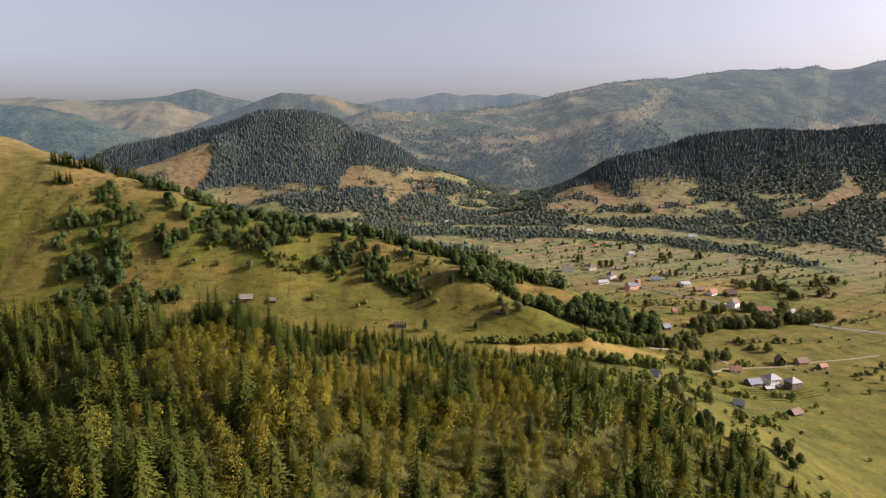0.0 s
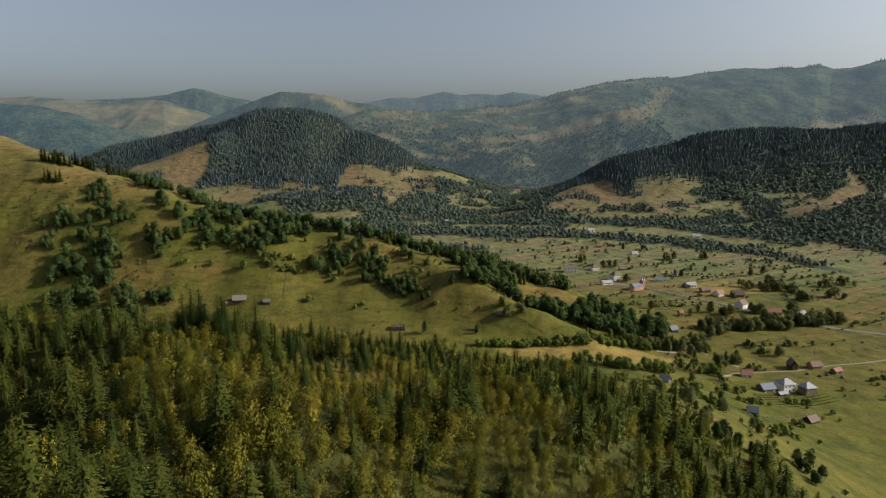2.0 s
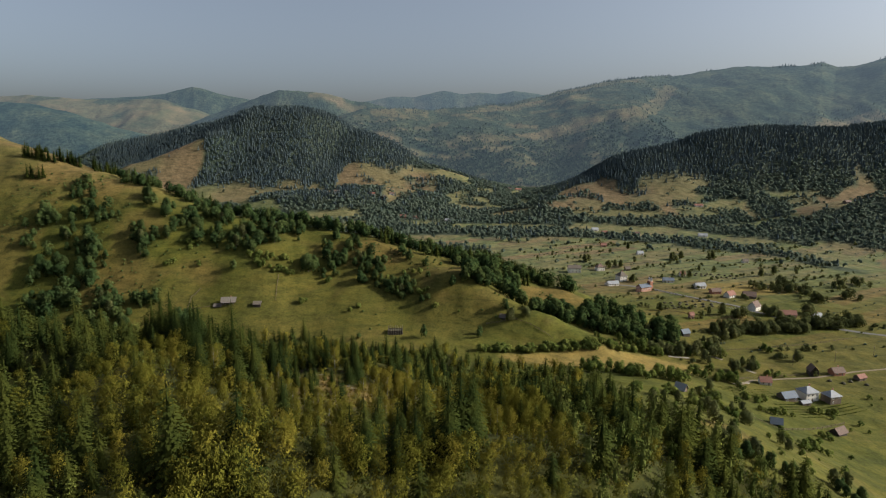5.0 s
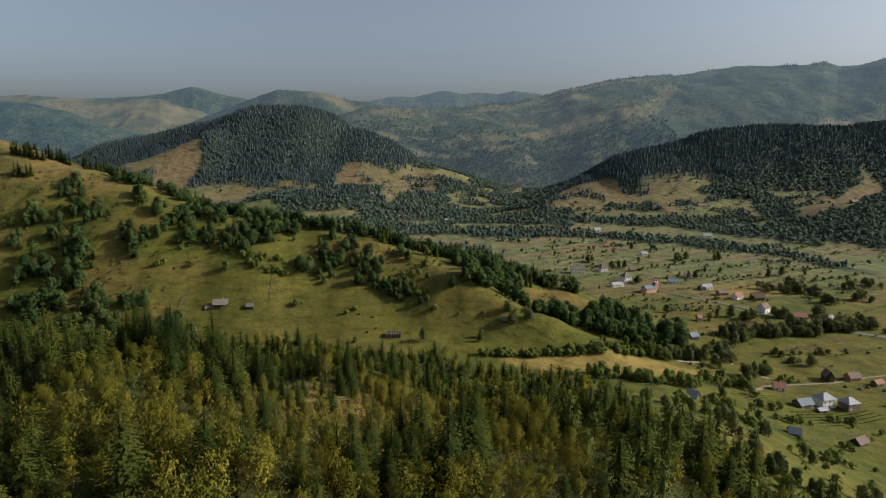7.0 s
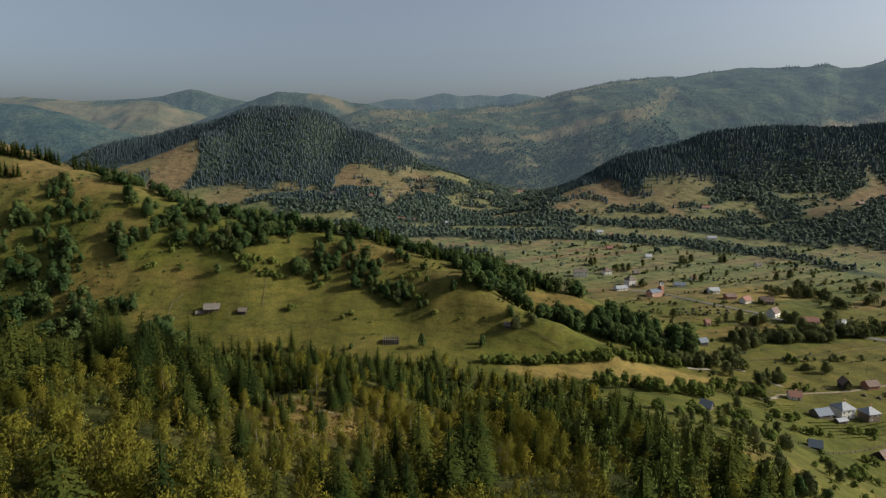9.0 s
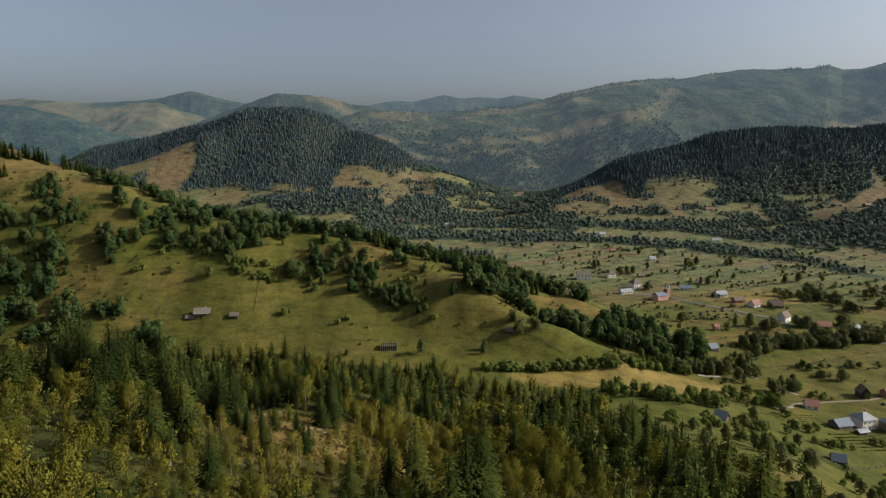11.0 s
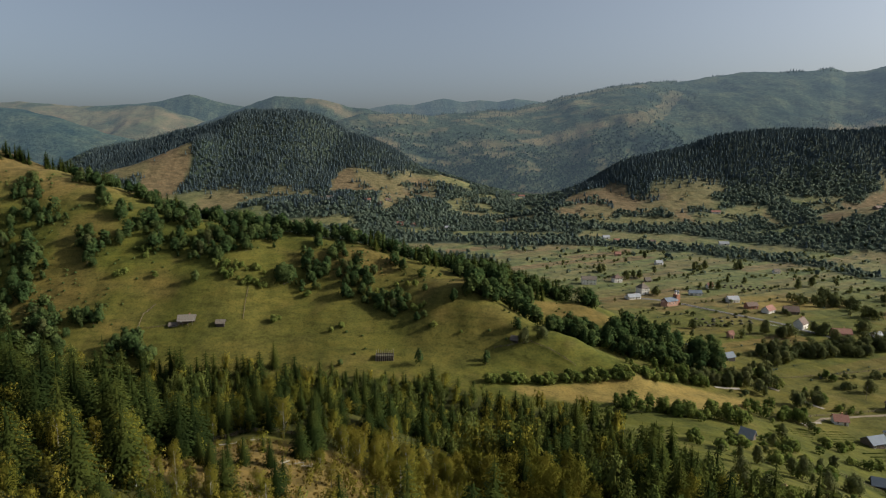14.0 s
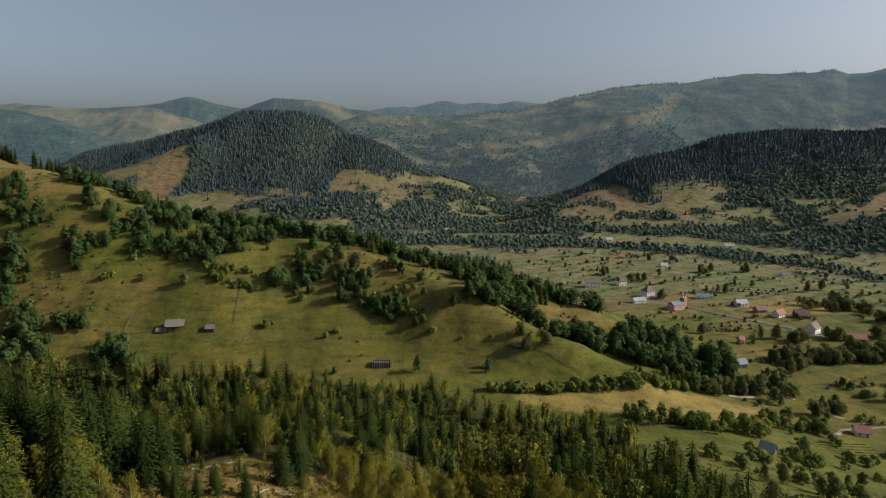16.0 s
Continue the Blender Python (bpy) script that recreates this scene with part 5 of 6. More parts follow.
# ---------------------------------------------------------------- far woods
def build_crest_spruces():
    """Spruces that stand out along the skyline and round the mown strips of the mountainside."""
    rng = np.random.RandomState(71)
    c = np.array(RIGHT_RANGE, float)
    x = np.concatenate([rng.uniform(-330, 2050, 420), rng.normal(700, 160, 150)])
    y = np.interp(x, c[:, 0], c[:, 1]) + rng.uniform(-35, 15, len(x))
    keep = (fbm(x, 0 * x, 70, 73, 2) > -0.25) | (np.abs(x - 700) < 250)
    rows = np.stack([x, y, rng.uniform(0.45, 1.15, len(x))], 1)[keep]
    x, y = rng.uniform(-250, 1600, 5200), rng.uniform(1850, 2750, 5200)
    near_ = strips_at(x, y, [(a, b, d, e, 45 + f, 70 + g) for a, b, d, e, f, g in RIGHT_STRIPS])
    pick = (near_ > 0.3) & (rng.uniform(size=len(x)) < 0.75)
    rows = np.concatenate([rows, np.stack([x, y, rng.uniform(0.4, 0.9, len(x))], 1)[pick]])
    x, y, _ = jittered(-300, 800, 1765, 2250, 10.0, 75)
    pick = rng.uniform(size=len(x)) < (1 - far_pasture(x, y, RIGHT_RANGE)) * smooth(2250, 1950, y) * 0.9
    # the trees on the mountainside carry the haze as emission too
    lower = scatter("far_mountain_woods", FAR_BROAD + FAR_SPRUCE[:2], np.stack([x, y, rng.uniform(0.7, 1.3, len(x))], 1)[pick], hazy("woods with haze glow", (0.050, 0.066, 0.080)),
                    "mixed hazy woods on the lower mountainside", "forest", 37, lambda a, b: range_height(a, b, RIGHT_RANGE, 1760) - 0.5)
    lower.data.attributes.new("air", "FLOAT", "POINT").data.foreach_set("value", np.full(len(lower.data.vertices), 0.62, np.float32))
    woods = scatter("far_mountain_spruces", FAR_SPRUCE, rows, hazy("spruces with haze glow", (0.056, 0.070, 0.084)), "single spruces along the skyline of the mountainside", "trees", 34,
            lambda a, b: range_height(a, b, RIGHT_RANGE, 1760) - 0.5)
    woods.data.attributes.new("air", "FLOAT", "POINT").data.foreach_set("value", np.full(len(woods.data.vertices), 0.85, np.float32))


build_crest_spruces()


def build_far_woods():
    trees = []
    for x0, x1, y0, y1, step in ((-800, 900, 800, 1250, 7.5), (-1200, 1300, 1250, 1900, 6.0)):
        x, y, rng = jittered(x0, x1, y0, y1, step, 21)
        seen_ = np.abs(x) < 60 + 0.78 * y
        x, y = x[seen_], y[seen_]
        x, y = x + rng.uniform(-0.5, 0.5, len(x)) * step, y + rng.uniform(-0.5, 0.5, len(y)) * step
        dense, spruce = wooded(x, y)
        keep = rng.uniform(size=len(x)) < dense * 0.97 + 0.012
        trees.append(np.stack([x, y, rng.uniform(0.55, 1.15, len(x)), rng.uniform(size=len(x)) < spruce * 0.95 + 0.05], 1)[keep])
    t = np.concatenate(trees)
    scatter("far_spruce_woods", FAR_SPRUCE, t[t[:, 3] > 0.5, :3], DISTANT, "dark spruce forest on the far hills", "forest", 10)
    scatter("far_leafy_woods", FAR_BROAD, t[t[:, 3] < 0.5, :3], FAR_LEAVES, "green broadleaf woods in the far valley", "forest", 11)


build_far_woods()
# ---------------------------------------------------------------- buildings
PLASTER = plain("pale cream plaster", (0.70, 0.66, 0.59), 0.85, 0.18, 0.5)
PINK = plain("weathered pink plaster", (0.44, 0.25, 0.18), 0.85, 0.2, 0.5)
TIMBER = plain("weathered grey timber", (0.14, 0.105, 0.075), 0.9, 0.45, 1.2)
WORN_ROOF = plain("sun-bleached plank roof", (0.17, 0.15, 0.125), 0.9, 0.35, 1.4, 0, 0.05)
PALE_POLE = plain("bleached poles", (0.21, 0.18, 0.14), 0.9, 0.3, 1.5)
DARK_TIMBER = plain("dark old timber", (0.045, 0.035, 0.028), 0.9, 0.5, 1.5)
BRICK = plain("red brick and bare block", (0.34, 0.16, 0.10), 0.9, 0.3, 1.0)
ZINC = plain("light zinc sheet roof", (0.24, 0.25, 0.265), 0.75, 0.25, 0.6, 0.0)
BLUE_ZINC = plain("blue grey sheet roof", (0.10, 0.125, 0.16), 0.75, 0.2, 0.6, 0.0)
RED_TILE = plain("faded red tile roof", (0.22, 0.10, 0.07), 0.85, 0.3, 1.2, 0, 0.05)
BROWN_TILE = plain("brown tile roof", (0.13, 0.085, 0.065), 0.85, 0.35, 1.2, 0, 0.05)
SHINGLE = plain("grey wooden shingle roof", (0.125, 0.103, 0.083), 0.9, 0.4, 1.4, 0, 0.05)
GLASS = plain("dark window glass", (0.03, 0.035, 0.04), 0.08, 0.1, 0.5)
FRAME = plain("white window frame", (0.7, 0.69, 0.65), 0.6, 0.1, 1.0)
STONE = plain("pale river gravel", (0.25, 0.22, 0.18), 0.95, 0.4, 1.5, 0, 0.1)
TARMAC = plain("grey worn tarmac", (0.10, 0.098, 0.094), 0.9, 0.25, 0.6)
DIRT = plain("dusty earth track", (0.17, 0.135, 0.085), 0.95, 0.3, 0.7)
HAY = plain("sun-bleached hay", (0.24, 0.17, 0.075), 0.95, 0.4, 2.0, 0, 0.15)
OLD_HAY = plain("dark weathered hay", (0.06, 0.055, 0.03), 0.95, 0.5, 2.0, 0, 0.15)


def part(name, bm, mat, parent, label=""):
    me = bpy.data.meshes.new(name)
    bm.normal_update()
    bm.to_mesh(me)
    bm.free()
    me.materials.append(mat)
    ob = new(name, me)
    ob.parent = parent
    return tagged(ob, label)


def box(bm, x0, x1, y0, y1, z0, z1, bevel=0.0):
    m = Matrix.Translation(((x0 + x1) / 2, (y0 + y1) / 2, (z0 + z1) / 2)) @ Matrix.Diagonal((x1 - x0, y1 - y0, z1 - z0, 1))
    got = bmesh.ops.create_cube(bm, size=1, matrix=m)["verts"]
    if bevel:
        edges = list({e for v in got for e in v.link_edges})
        bmesh.ops.bevel(bm, geom=edges, offset=bevel, segments=1, affect="EDGES")
    return bm


def prism(bm, points, x0, x1):
    """A solid of the outline points (y, z), drawn out from x0 to x1."""
    a = [bm.verts.new((x0, y, z)) for y, z in points]
    b = [bm.verts.new((x1, y, z)) for y, z in points]
    bm.faces.new(a[::-1])
    bm.faces.new(b)
    for i in range(len(points)):
        j = (i + 1) % len(points)
        bm.faces.new((a[i], a[j], b[j], b[i]))
    return bm


def lathe(bm, profile, sides=10, at=(0, 0, 0)):
    rings = []
    for r, z in profile:
        rings.append([bm.verts.new((at[0] + r * math.cos(a), at[1] + r * math.sin(a), at[2] + z)) for a in (k * 2 * math.pi / sides for k in range(sides))])
    for p, q in zip(rings, rings[1:]):
        for k in range(sides):
            bm.faces.new((p[k], p[(k + 1) % sides], q[(k + 1) % sides], q[k]))
    bm.faces.new(rings[0][::-1])
    bm.faces.new(rings[-1])
    return bm


def base(name, x, y, turn, sink=0.25):
    ob = new(name)
    z = height(np.array([x - 3, x + 3, x]), np.array([y, y, y - 3]))
    ob.location, ob.rotation_euler = (x, y, float(z.min()) - sink + 0.2), (0, 0, radians(turn))
    return ob


def opening(parent, x, y, z, w, h, turn=0):
    """A window: frame, cross bar and pane, set on a wall that looks to local -y, or turned by 90 degrees to +x."""
    bm = bmesh.new()
    for a, b, c, d in ((-w / 2, w / 2, 0, 0.09), (-w / 2, w / 2, h - 0.09, h), (-w / 2, -w / 2 + 0.09, 0.09, h - 0.09), (w / 2 - 0.09, w / 2, 0.09, h - 0.09), (-0.03, 0.03, 0.09, h - 0.09)):
        box(bm, a, b, -0.07, 0.02, c, d)
    win = part("window", bm, FRAME, parent)
    win.location, win.rotation_euler = (x, y, z), (0, 0, radians(turn))
    part("pane", box(bmesh.new(), -w / 2 + 0.09, w / 2 - 0.09, -0.03, 0.0, 0.09, h - 0.09), GLASS, win)


def house(name, x, y, turn, long, deep, high, rise, walls, roof, label, hip=False, chimney=True, panes=True, porch=False, category="house"):
    """A house with its ridge along local x: walls with gables, roof, windows, door and chimney."""
    ob = base(name, x, y, turn)
    long, deep = long * 0.88, deep * 0.9
    hx, hy, o = long / 2, deep / 2, 0.55
    bm = bmesh.new()
    if hip:
        box(bm, -hx, hx, -hy, hy, -1.2, high)
    else:
        prism(bm, [(-hy, -1.2), (hy, -1.2), (hy, high), (0, high + rise), (-hy, high)], -hx, hx)
    part("wall", bm, walls, ob)
    bm = bmesh.new()
    if hip:
        run = max(0.4, hx - hy * 0.9)
        low = [bm.verts.new(p) for p in ((-hx - o, -hy - o, high), (hx + o, -hy - o, high), (hx + o, hy + o, high), (-hx - o, hy + o, high))]
        eave = [bm.verts.new((v.co.x, v.co.y, high + 0.18)) for v in low]
        top = [bm.verts.new((-run, 0, high + rise)), bm.verts.new((run, 0, high + rise))]
        bm.faces.new(low[::-1])
        for i in range(4):
            bm.faces.new((low[i], low[(i + 1) % 4], eave[(i + 1) % 4], eave[i]))
        bm.faces.new((eave[0], eave[1], top[1], top[0]))
        bm.faces.new((eave[1], eave[2], top[1]))
        bm.faces.new((eave[2], eave[3], top[0], top[1]))
        bm.faces.new((eave[3], eave[0], top[0]))
    else:
        s = rise / hy
        for k in (-1, 1):
            prism(bm, [(k * (hy + o), high - o * s + 0.03), (0, high + rise + 0.03), (0, high + rise + 0.25), (k * (hy + o), high - o * s + 0.22)], -hx - o, hx + o)
        bmesh.ops.recalc_face_normals(bm, faces=bm.faces)
    part("roof", bm, roof, ob)
    if panes:
        n = max(2, int(long / 3.2))
        floors = 2 if high > 4.6 else 1
        for f in range(floors):
            for i in range(n):
                if f == 0 and i == n // 2:
                    continue
                opening(ob, -hx + (i + 0.5) * long / n, -hy - 0.01, 1.0 + 2.7 * f, 1.1, 1.35)
            for k in (-0.5, 0.5):
                opening(ob, hx + 0.01, k * hy, 1.0 + 2.7 * f, 1.1, 1.35, 90)
        bm = box(bmesh.new(), -0.5, 0.5, -0.09, 0.02, 0.0, 2.05, 0.02)
        door = part("door", bm, TIMBER, ob)
        door.location = (-hx + (n // 2 + 0.5) * long / n, -hy, 0.15)
    else:
        door = part("door", box(bmesh.new(), -0.8, 0.8, -0.09, 0.02, 0.0, 2.1, 0.02), DARK_TIMBER, ob)
        door.location = (hx * 0.2, -hy, 0.1)
    if chimney:
        bm = box(bmesh.new(), hx * 0.3 - 0.3, hx * 0.3 + 0.3, 0.3, 0.9, high + rise * 0.4, high + rise + 0.9)
        box(bm, hx * 0.3 - 0.38, hx * 0.3 + 0.38, 0.22, 0.98, high + rise + 0.9, high + rise + 1.02)
        part("chimney", bm, BRICK, ob)
    if porch:
        bm = bmesh.new()
        prism(bm, [(-hy - 2.6, 2.3), (-hy - 0.05, high - 0.35), (-hy - 0.05, high - 0.2), (-hy - 2.6, 2.45)], -hx * 0.9, hx * 0.9)
        bmesh.ops.recalc_face_normals(bm, faces=bm.faces)
        part("porch_roof", bm, roof, ob)
        for k in (-0.85, -0.3, 0.3, 0.85):
            part("post", box(bmesh.new(), k * hx - 0.08, k * hx + 0.08, -hy - 2.45, -hy - 2.29, -1.0, 2.32), TIMBER, ob)
    return tagged(ob, label, category, "village houses" if category == "house" else "farm sheds")


def strip(name, points, wide, mat, label, category, lift=0.12):
    """A road or track laid along points over the ground."""
    pts = [Vector(p) for p in points]
    dense = []
    for a, b in zip(pts, pts[1:]):
        n = max(1, int((b - a).length / 4))
        dense += [a.lerp(b, i / n) for i in range(n)]
    dense.append(pts[-1])
    v, f = [], []
    for i, p in enumerate(dense):
        d = (dense[min(i + 1, len(dense) - 1)] - dense[max(i - 1, 0)]).normalized()
        w = wide / 2 * (1 + 0.18 * float(wave(p.x, p.y, 9, 77)))
        for s in (-1, -0.4, 0.4, 1):
            q = p + Vector((-d.y, d.x)) * s * w
            v.append((q.x, q.y, float(height(q.x, q.y)) + lift * (1 if abs(s) < 0.9 else -0.5) + 0.15))
    for i in range(len(dense) - 1):
        for j in range(3):
            a = i * 4 + j
            f += [(a, a + 1, a + 5), (a, a + 5, a + 4)]
    me = sheet(name, v, np.array(f)[:, ::-1], mat)
    tagged(new(name, me), label, category, kind="structure")


def fence(points, label, gap=4.0, tall=1.2, rails=2, mat=None):
    """Posts and rails along points."""
    mat = mat or TIMBER
    ob = new("fence")
    x0, y0 = points[0]
    ob.location = (x0, y0, float(height(x0, y0)))
    posts = []
    for (ax, ay), (bx, by) in zip(points, points[1:]):
        n = max(1, round(math.hypot(bx - ax, by - ay) / gap))
        posts += [(ax + (bx - ax) * i / n, ay + (by - ay) * i / n) for i in range(n)]
    posts.append(points[-1])
    posts = [Vector((x, y, float(height(x, y)))) - ob.location for x, y in posts]
    me = None
    for p in posts:
        if me is None:
            q = part("post", box(bmesh.new(), -0.09, 0.09, -0.09, 0.09, -0.4, tall + 0.15, 0.02), mat, ob)
            me = q.data
        else:
            q = new("post", me)
            q.parent = ob
        q.location = p
    for a, b in zip(posts, posts[1:]):
        for k in range(rails):
            bm = bmesh.new()
            h = tall * (k + 0.55) / rails + 0.1
            mid, d = (a + b) / 2 + Vector((0, 0, h)), b - a
            m = Matrix.Translation(mid) @ d.to_track_quat("X", "Z").to_matrix().to_4x4() @ Matrix.Diagonal((d.length, 0.07, 0.13, 1))
            bmesh.ops.create_cube(bm, size=1, matrix=m)
            part("rail", bm, mat, ob)
    return tagged(ob, label, "fence", "pasture fences")


def haycock(x, y, size, mat, label, group, seed):
    rng = random.Random(seed)
    bm = lathe(bmesh.new(), [(0.85, -0.2), (1.05, 0.35), (0.95, 0.9), (0.62, 1.5), (0.25, 1.95), (0.05, 2.1)], 9)
    for v in bm.verts:
        v.co.x *= 1 + rng.uniform(-0.14, 0.14)
        v.co.y *= 1 + rng.uniform(-0.14, 0.14)
    ob = part("haycock", bm, mat, None, label)
    ob.location, ob.scale = (x, y, float(height(x, y))), (size * 1.2, size, size * 0.62) if mat is OLD_HAY else (size, size, size)
    ob.data.polygons.foreach_set("use_smooth", [True] * len(ob.data.polygons))
    return tagged(ob, label, "haystack", group)


# ---------------------------------------------------------------- farm on the pasture slope
def farm():
    house("barn", -172, 493, 6, 12.5, 6.0, 2.5, 3.0, TIMBER, WORN_ROOF, "long brown timber farmhouse with bleached roof on the slope", chimney=True, porch=True)
    house("lean_to_shed", -180.5, 490.5, 12, 5.5, 4.2, 1.7, 1.7, DARK_TIMBER, SHINGLE, "low dark timber shed beside the farmhouse", chimney=False, panes=False, category="shed")
    house("hay_barn", -148, 489, 4, 6.0, 5.0, 3.2, 1.8, DARK_TIMBER, SHINGLE, "small dark timber hay barn on the pasture", chimney=False, panes=False, category="shed")
    house("hut", 46, 466, -25, 5.0, 4.2, 2.6, 2.0, DARK_TIMBER, SHINGLE, "small dark timber hut under a pale poplar", chimney=False, panes=False, category="shed")
    # hay pen of stacked logs with upright poles
    ob = base("hay_pen", -36, 462, 3)
    for side in range(4):
        along = side % 2 == 0
        for i in range(9):
            z = 0.2 + 0.38 * i
            bm = bmesh.new()
            if along:
                k = -2.6 if side == 0 else 2.6
                box(bm, -5.6, 5.6, k - 0.17, k + 0.17, z - 0.18, z + 0.18, 0.06)
            else:
                k = -5.2 if side == 1 else 5.2
                box(bm, k - 0.17, k + 0.17, -3.0, 3.0, z + 0.01, z + 0.37, 0.06)
            part("log", bm, DARK_TIMBER, ob)
    for i in range(9):
        x = -5.3 + i * 1.32
        part("pole", box(bmesh.new(), x - 0.16, x + 0.16, -3.1, -2.79, 0, 5.2 + 0.6 * math.sin(i * 2.3), 0.03), PALE_POLE, ob, "grey upright pole")
        part("pole", box(bmesh.new(), x - 0.16, x + 0.16, 2.79, 3.1, 0, 5.4 + 0.6 * math.sin(i * 1.7), 0.03), PALE_POLE, ob, "grey upright pole")
    part("hay", box(bmesh.new(), -5.0, 5.0, -2.4, 2.4, 0, 3.0, 0.4), OLD_HAY, ob)
    tagged(ob, "dark log hay pen with upright poles on the meadow", "pen")
    fence([(33, 463), (41, 462), (48, 463), (56, 463), (66, 457), (80, 444)], "grey pole fence crossing the meadow below the hut")
    fence([(-138, 518), (-137, 507), (-135, 495)], "row of old fence posts up the pasture", 2.6)
    fence([(-183, 490), (-193, 488), (-203, 487), (-204, 498), (-199, 506)], "grey rail fence round the farmyard", 3.0)


farm()


# ---------------------------------------------------------------- village
def village():
    house("house", 222, 389, 14, 11, 8, 3.2, 2.6, TIMBER, BLUE_ZINC, "low outbuilding with blue grey sheet roof beside the villa", chimney=False)
    house("house", 238, 394, 14, 11, 9.5, 5.8, 3.2, PLASTER, ZINC, "large two-storey villa with bright zinc hip roof", hip=True)
    house("house", 251, 390, 14, 9.5, 8.5, 5.0, 3.2, TIMBER, ZINC, "timber-clad villa with bright zinc hip roof", hip=True)
    house("shed", 230, 383, 14, 7, 4, 2.3, 0.9, TIMBER, ZINC, "low lean-to shed with pale sheet roof", chimney=False, panes=False, category="shed")
    house("house", 222, 416, -12, 8, 6, 2.8, 2.6, PLASTER, RED_TILE, "small cottage with faded red tile roof")
    house("barn", 267, 436, 80, 8, 6, 4.0, 3.4, DARK_TIMBER, BROWN_TILE, "tall dark timber barn by the track", chimney=False, panes=False, category="shed")
    house("house", 285, 437, 10, 10, 7, 2.8, 2.6, BRICK, BROWN_TILE, "brick cottage with brown roof by the track")
    house("shed", 296, 428, 20, 8, 5, 2.4, 1.8, TIMBER, RED_TILE, "timber shed with rusty red roof", chimney=False, panes=False, category="shed")
    house("shed", 141, 360, -48, 6.5, 5, 2.2, 3.0, TIMBER, ZINC, "hay shed with steep bright zinc roof on the slope", chimney=False, panes=False, category="shed")
    house("shed", 184, 334, -22, 6.2, 4.8, 2.6, 2.4, DARK_TIMBER, BLUE_ZINC, "dark barn with blue grey roof by the fence", chimney=False, panes=False, category="shed")
    house("shed", 224, 341, 25, 8.5, 6, 2.2, 2.4, DARK_TIMBER, BROWN_TILE, "dark low barn in the bright meadow", chimney=False, panes=False, category="shed")
    house("shed", 203, 509, 20, 8, 6.5, 3.4, 2.6, DARK_TIMBER, BLUE_ZINC, "dark barn with blue sheet roof at the wood's edge", chimney=False, panes=False, category="shed")
    house("shed", 274, 537, -8, 9, 6.5, 2.4, 3.0, TIMBER, ZINC, "open barn with pale sheet roof by the river", chimney=False, panes=False, category="shed")
    house("shed", 235, 573, 10, 4.6, 4.6, 4.0, 2.2, PINK, RED_TILE, "little orange tower-like barn with red roof", chimney=False, panes=False, category="shed")
    house("house", 310, 603, 35, 11, 9, 4.8, 4.2, PLASTER, BROWN_TILE, "big house with steep brown gable roof")
    house("house", 330, 580, -10, 16, 8, 3.4, 3.2, PINK, RED_TILE, "long house with dark red roof")
    house("house", 353, 572, 15, 10, 8, 3.2, 3.0, PLASTER, ZINC, "white house with grey sheet roof")
    house("house", 300, 668, 8, 12, 8, 3.2, 2.6, BRICK, BROWN_TILE, "brown house beside the road")
    house("house", 309, 653, 30, 12, 8, 3.2, 3.6, PLASTER, RED_TILE, "cream house with faded red gable roof")
    house("house", 329, 651, -15, 14, 9, 3.0, 3.8, TIMBER, BROWN_TILE, "dark timber house with brown roof")
    house("house", 293, 692, 10, 13, 9, 3.4, 2.8, PLASTER, ZINC, "white house with light sheet roof in the meadow")
    house("house", 268, 722, -8, 14, 8, 2.8, 2.4, PLASTER, BLUE_ZINC, "long low house with grey roof")
    house("house", 197, 705, 16, 15, 8, 2.8, 2.4, PLASTER, ZINC, "long white house with pale zinc roof")
    house("house", 214, 728, 20, 11, 11, 6.4, 5.0, PLASTER, SHINGLE, "tall grey house with steep pointed roof", hip=True)
    house("house", 167, 772, -5, 18, 10, 6.0, 3.0, PLASTER, SHINGLE, "large grey two-storey house at the wood's edge")
    house("house", 202, 782, 12, 11, 9, 5.0, 3.6, PLASTER, BROWN_TILE, "white house with dark hip roof", hip=True)
    house("house", 297, 753, 10, 7, 6, 3.0, 3.0, PLASTER, RED_TILE, "small white house under trees")
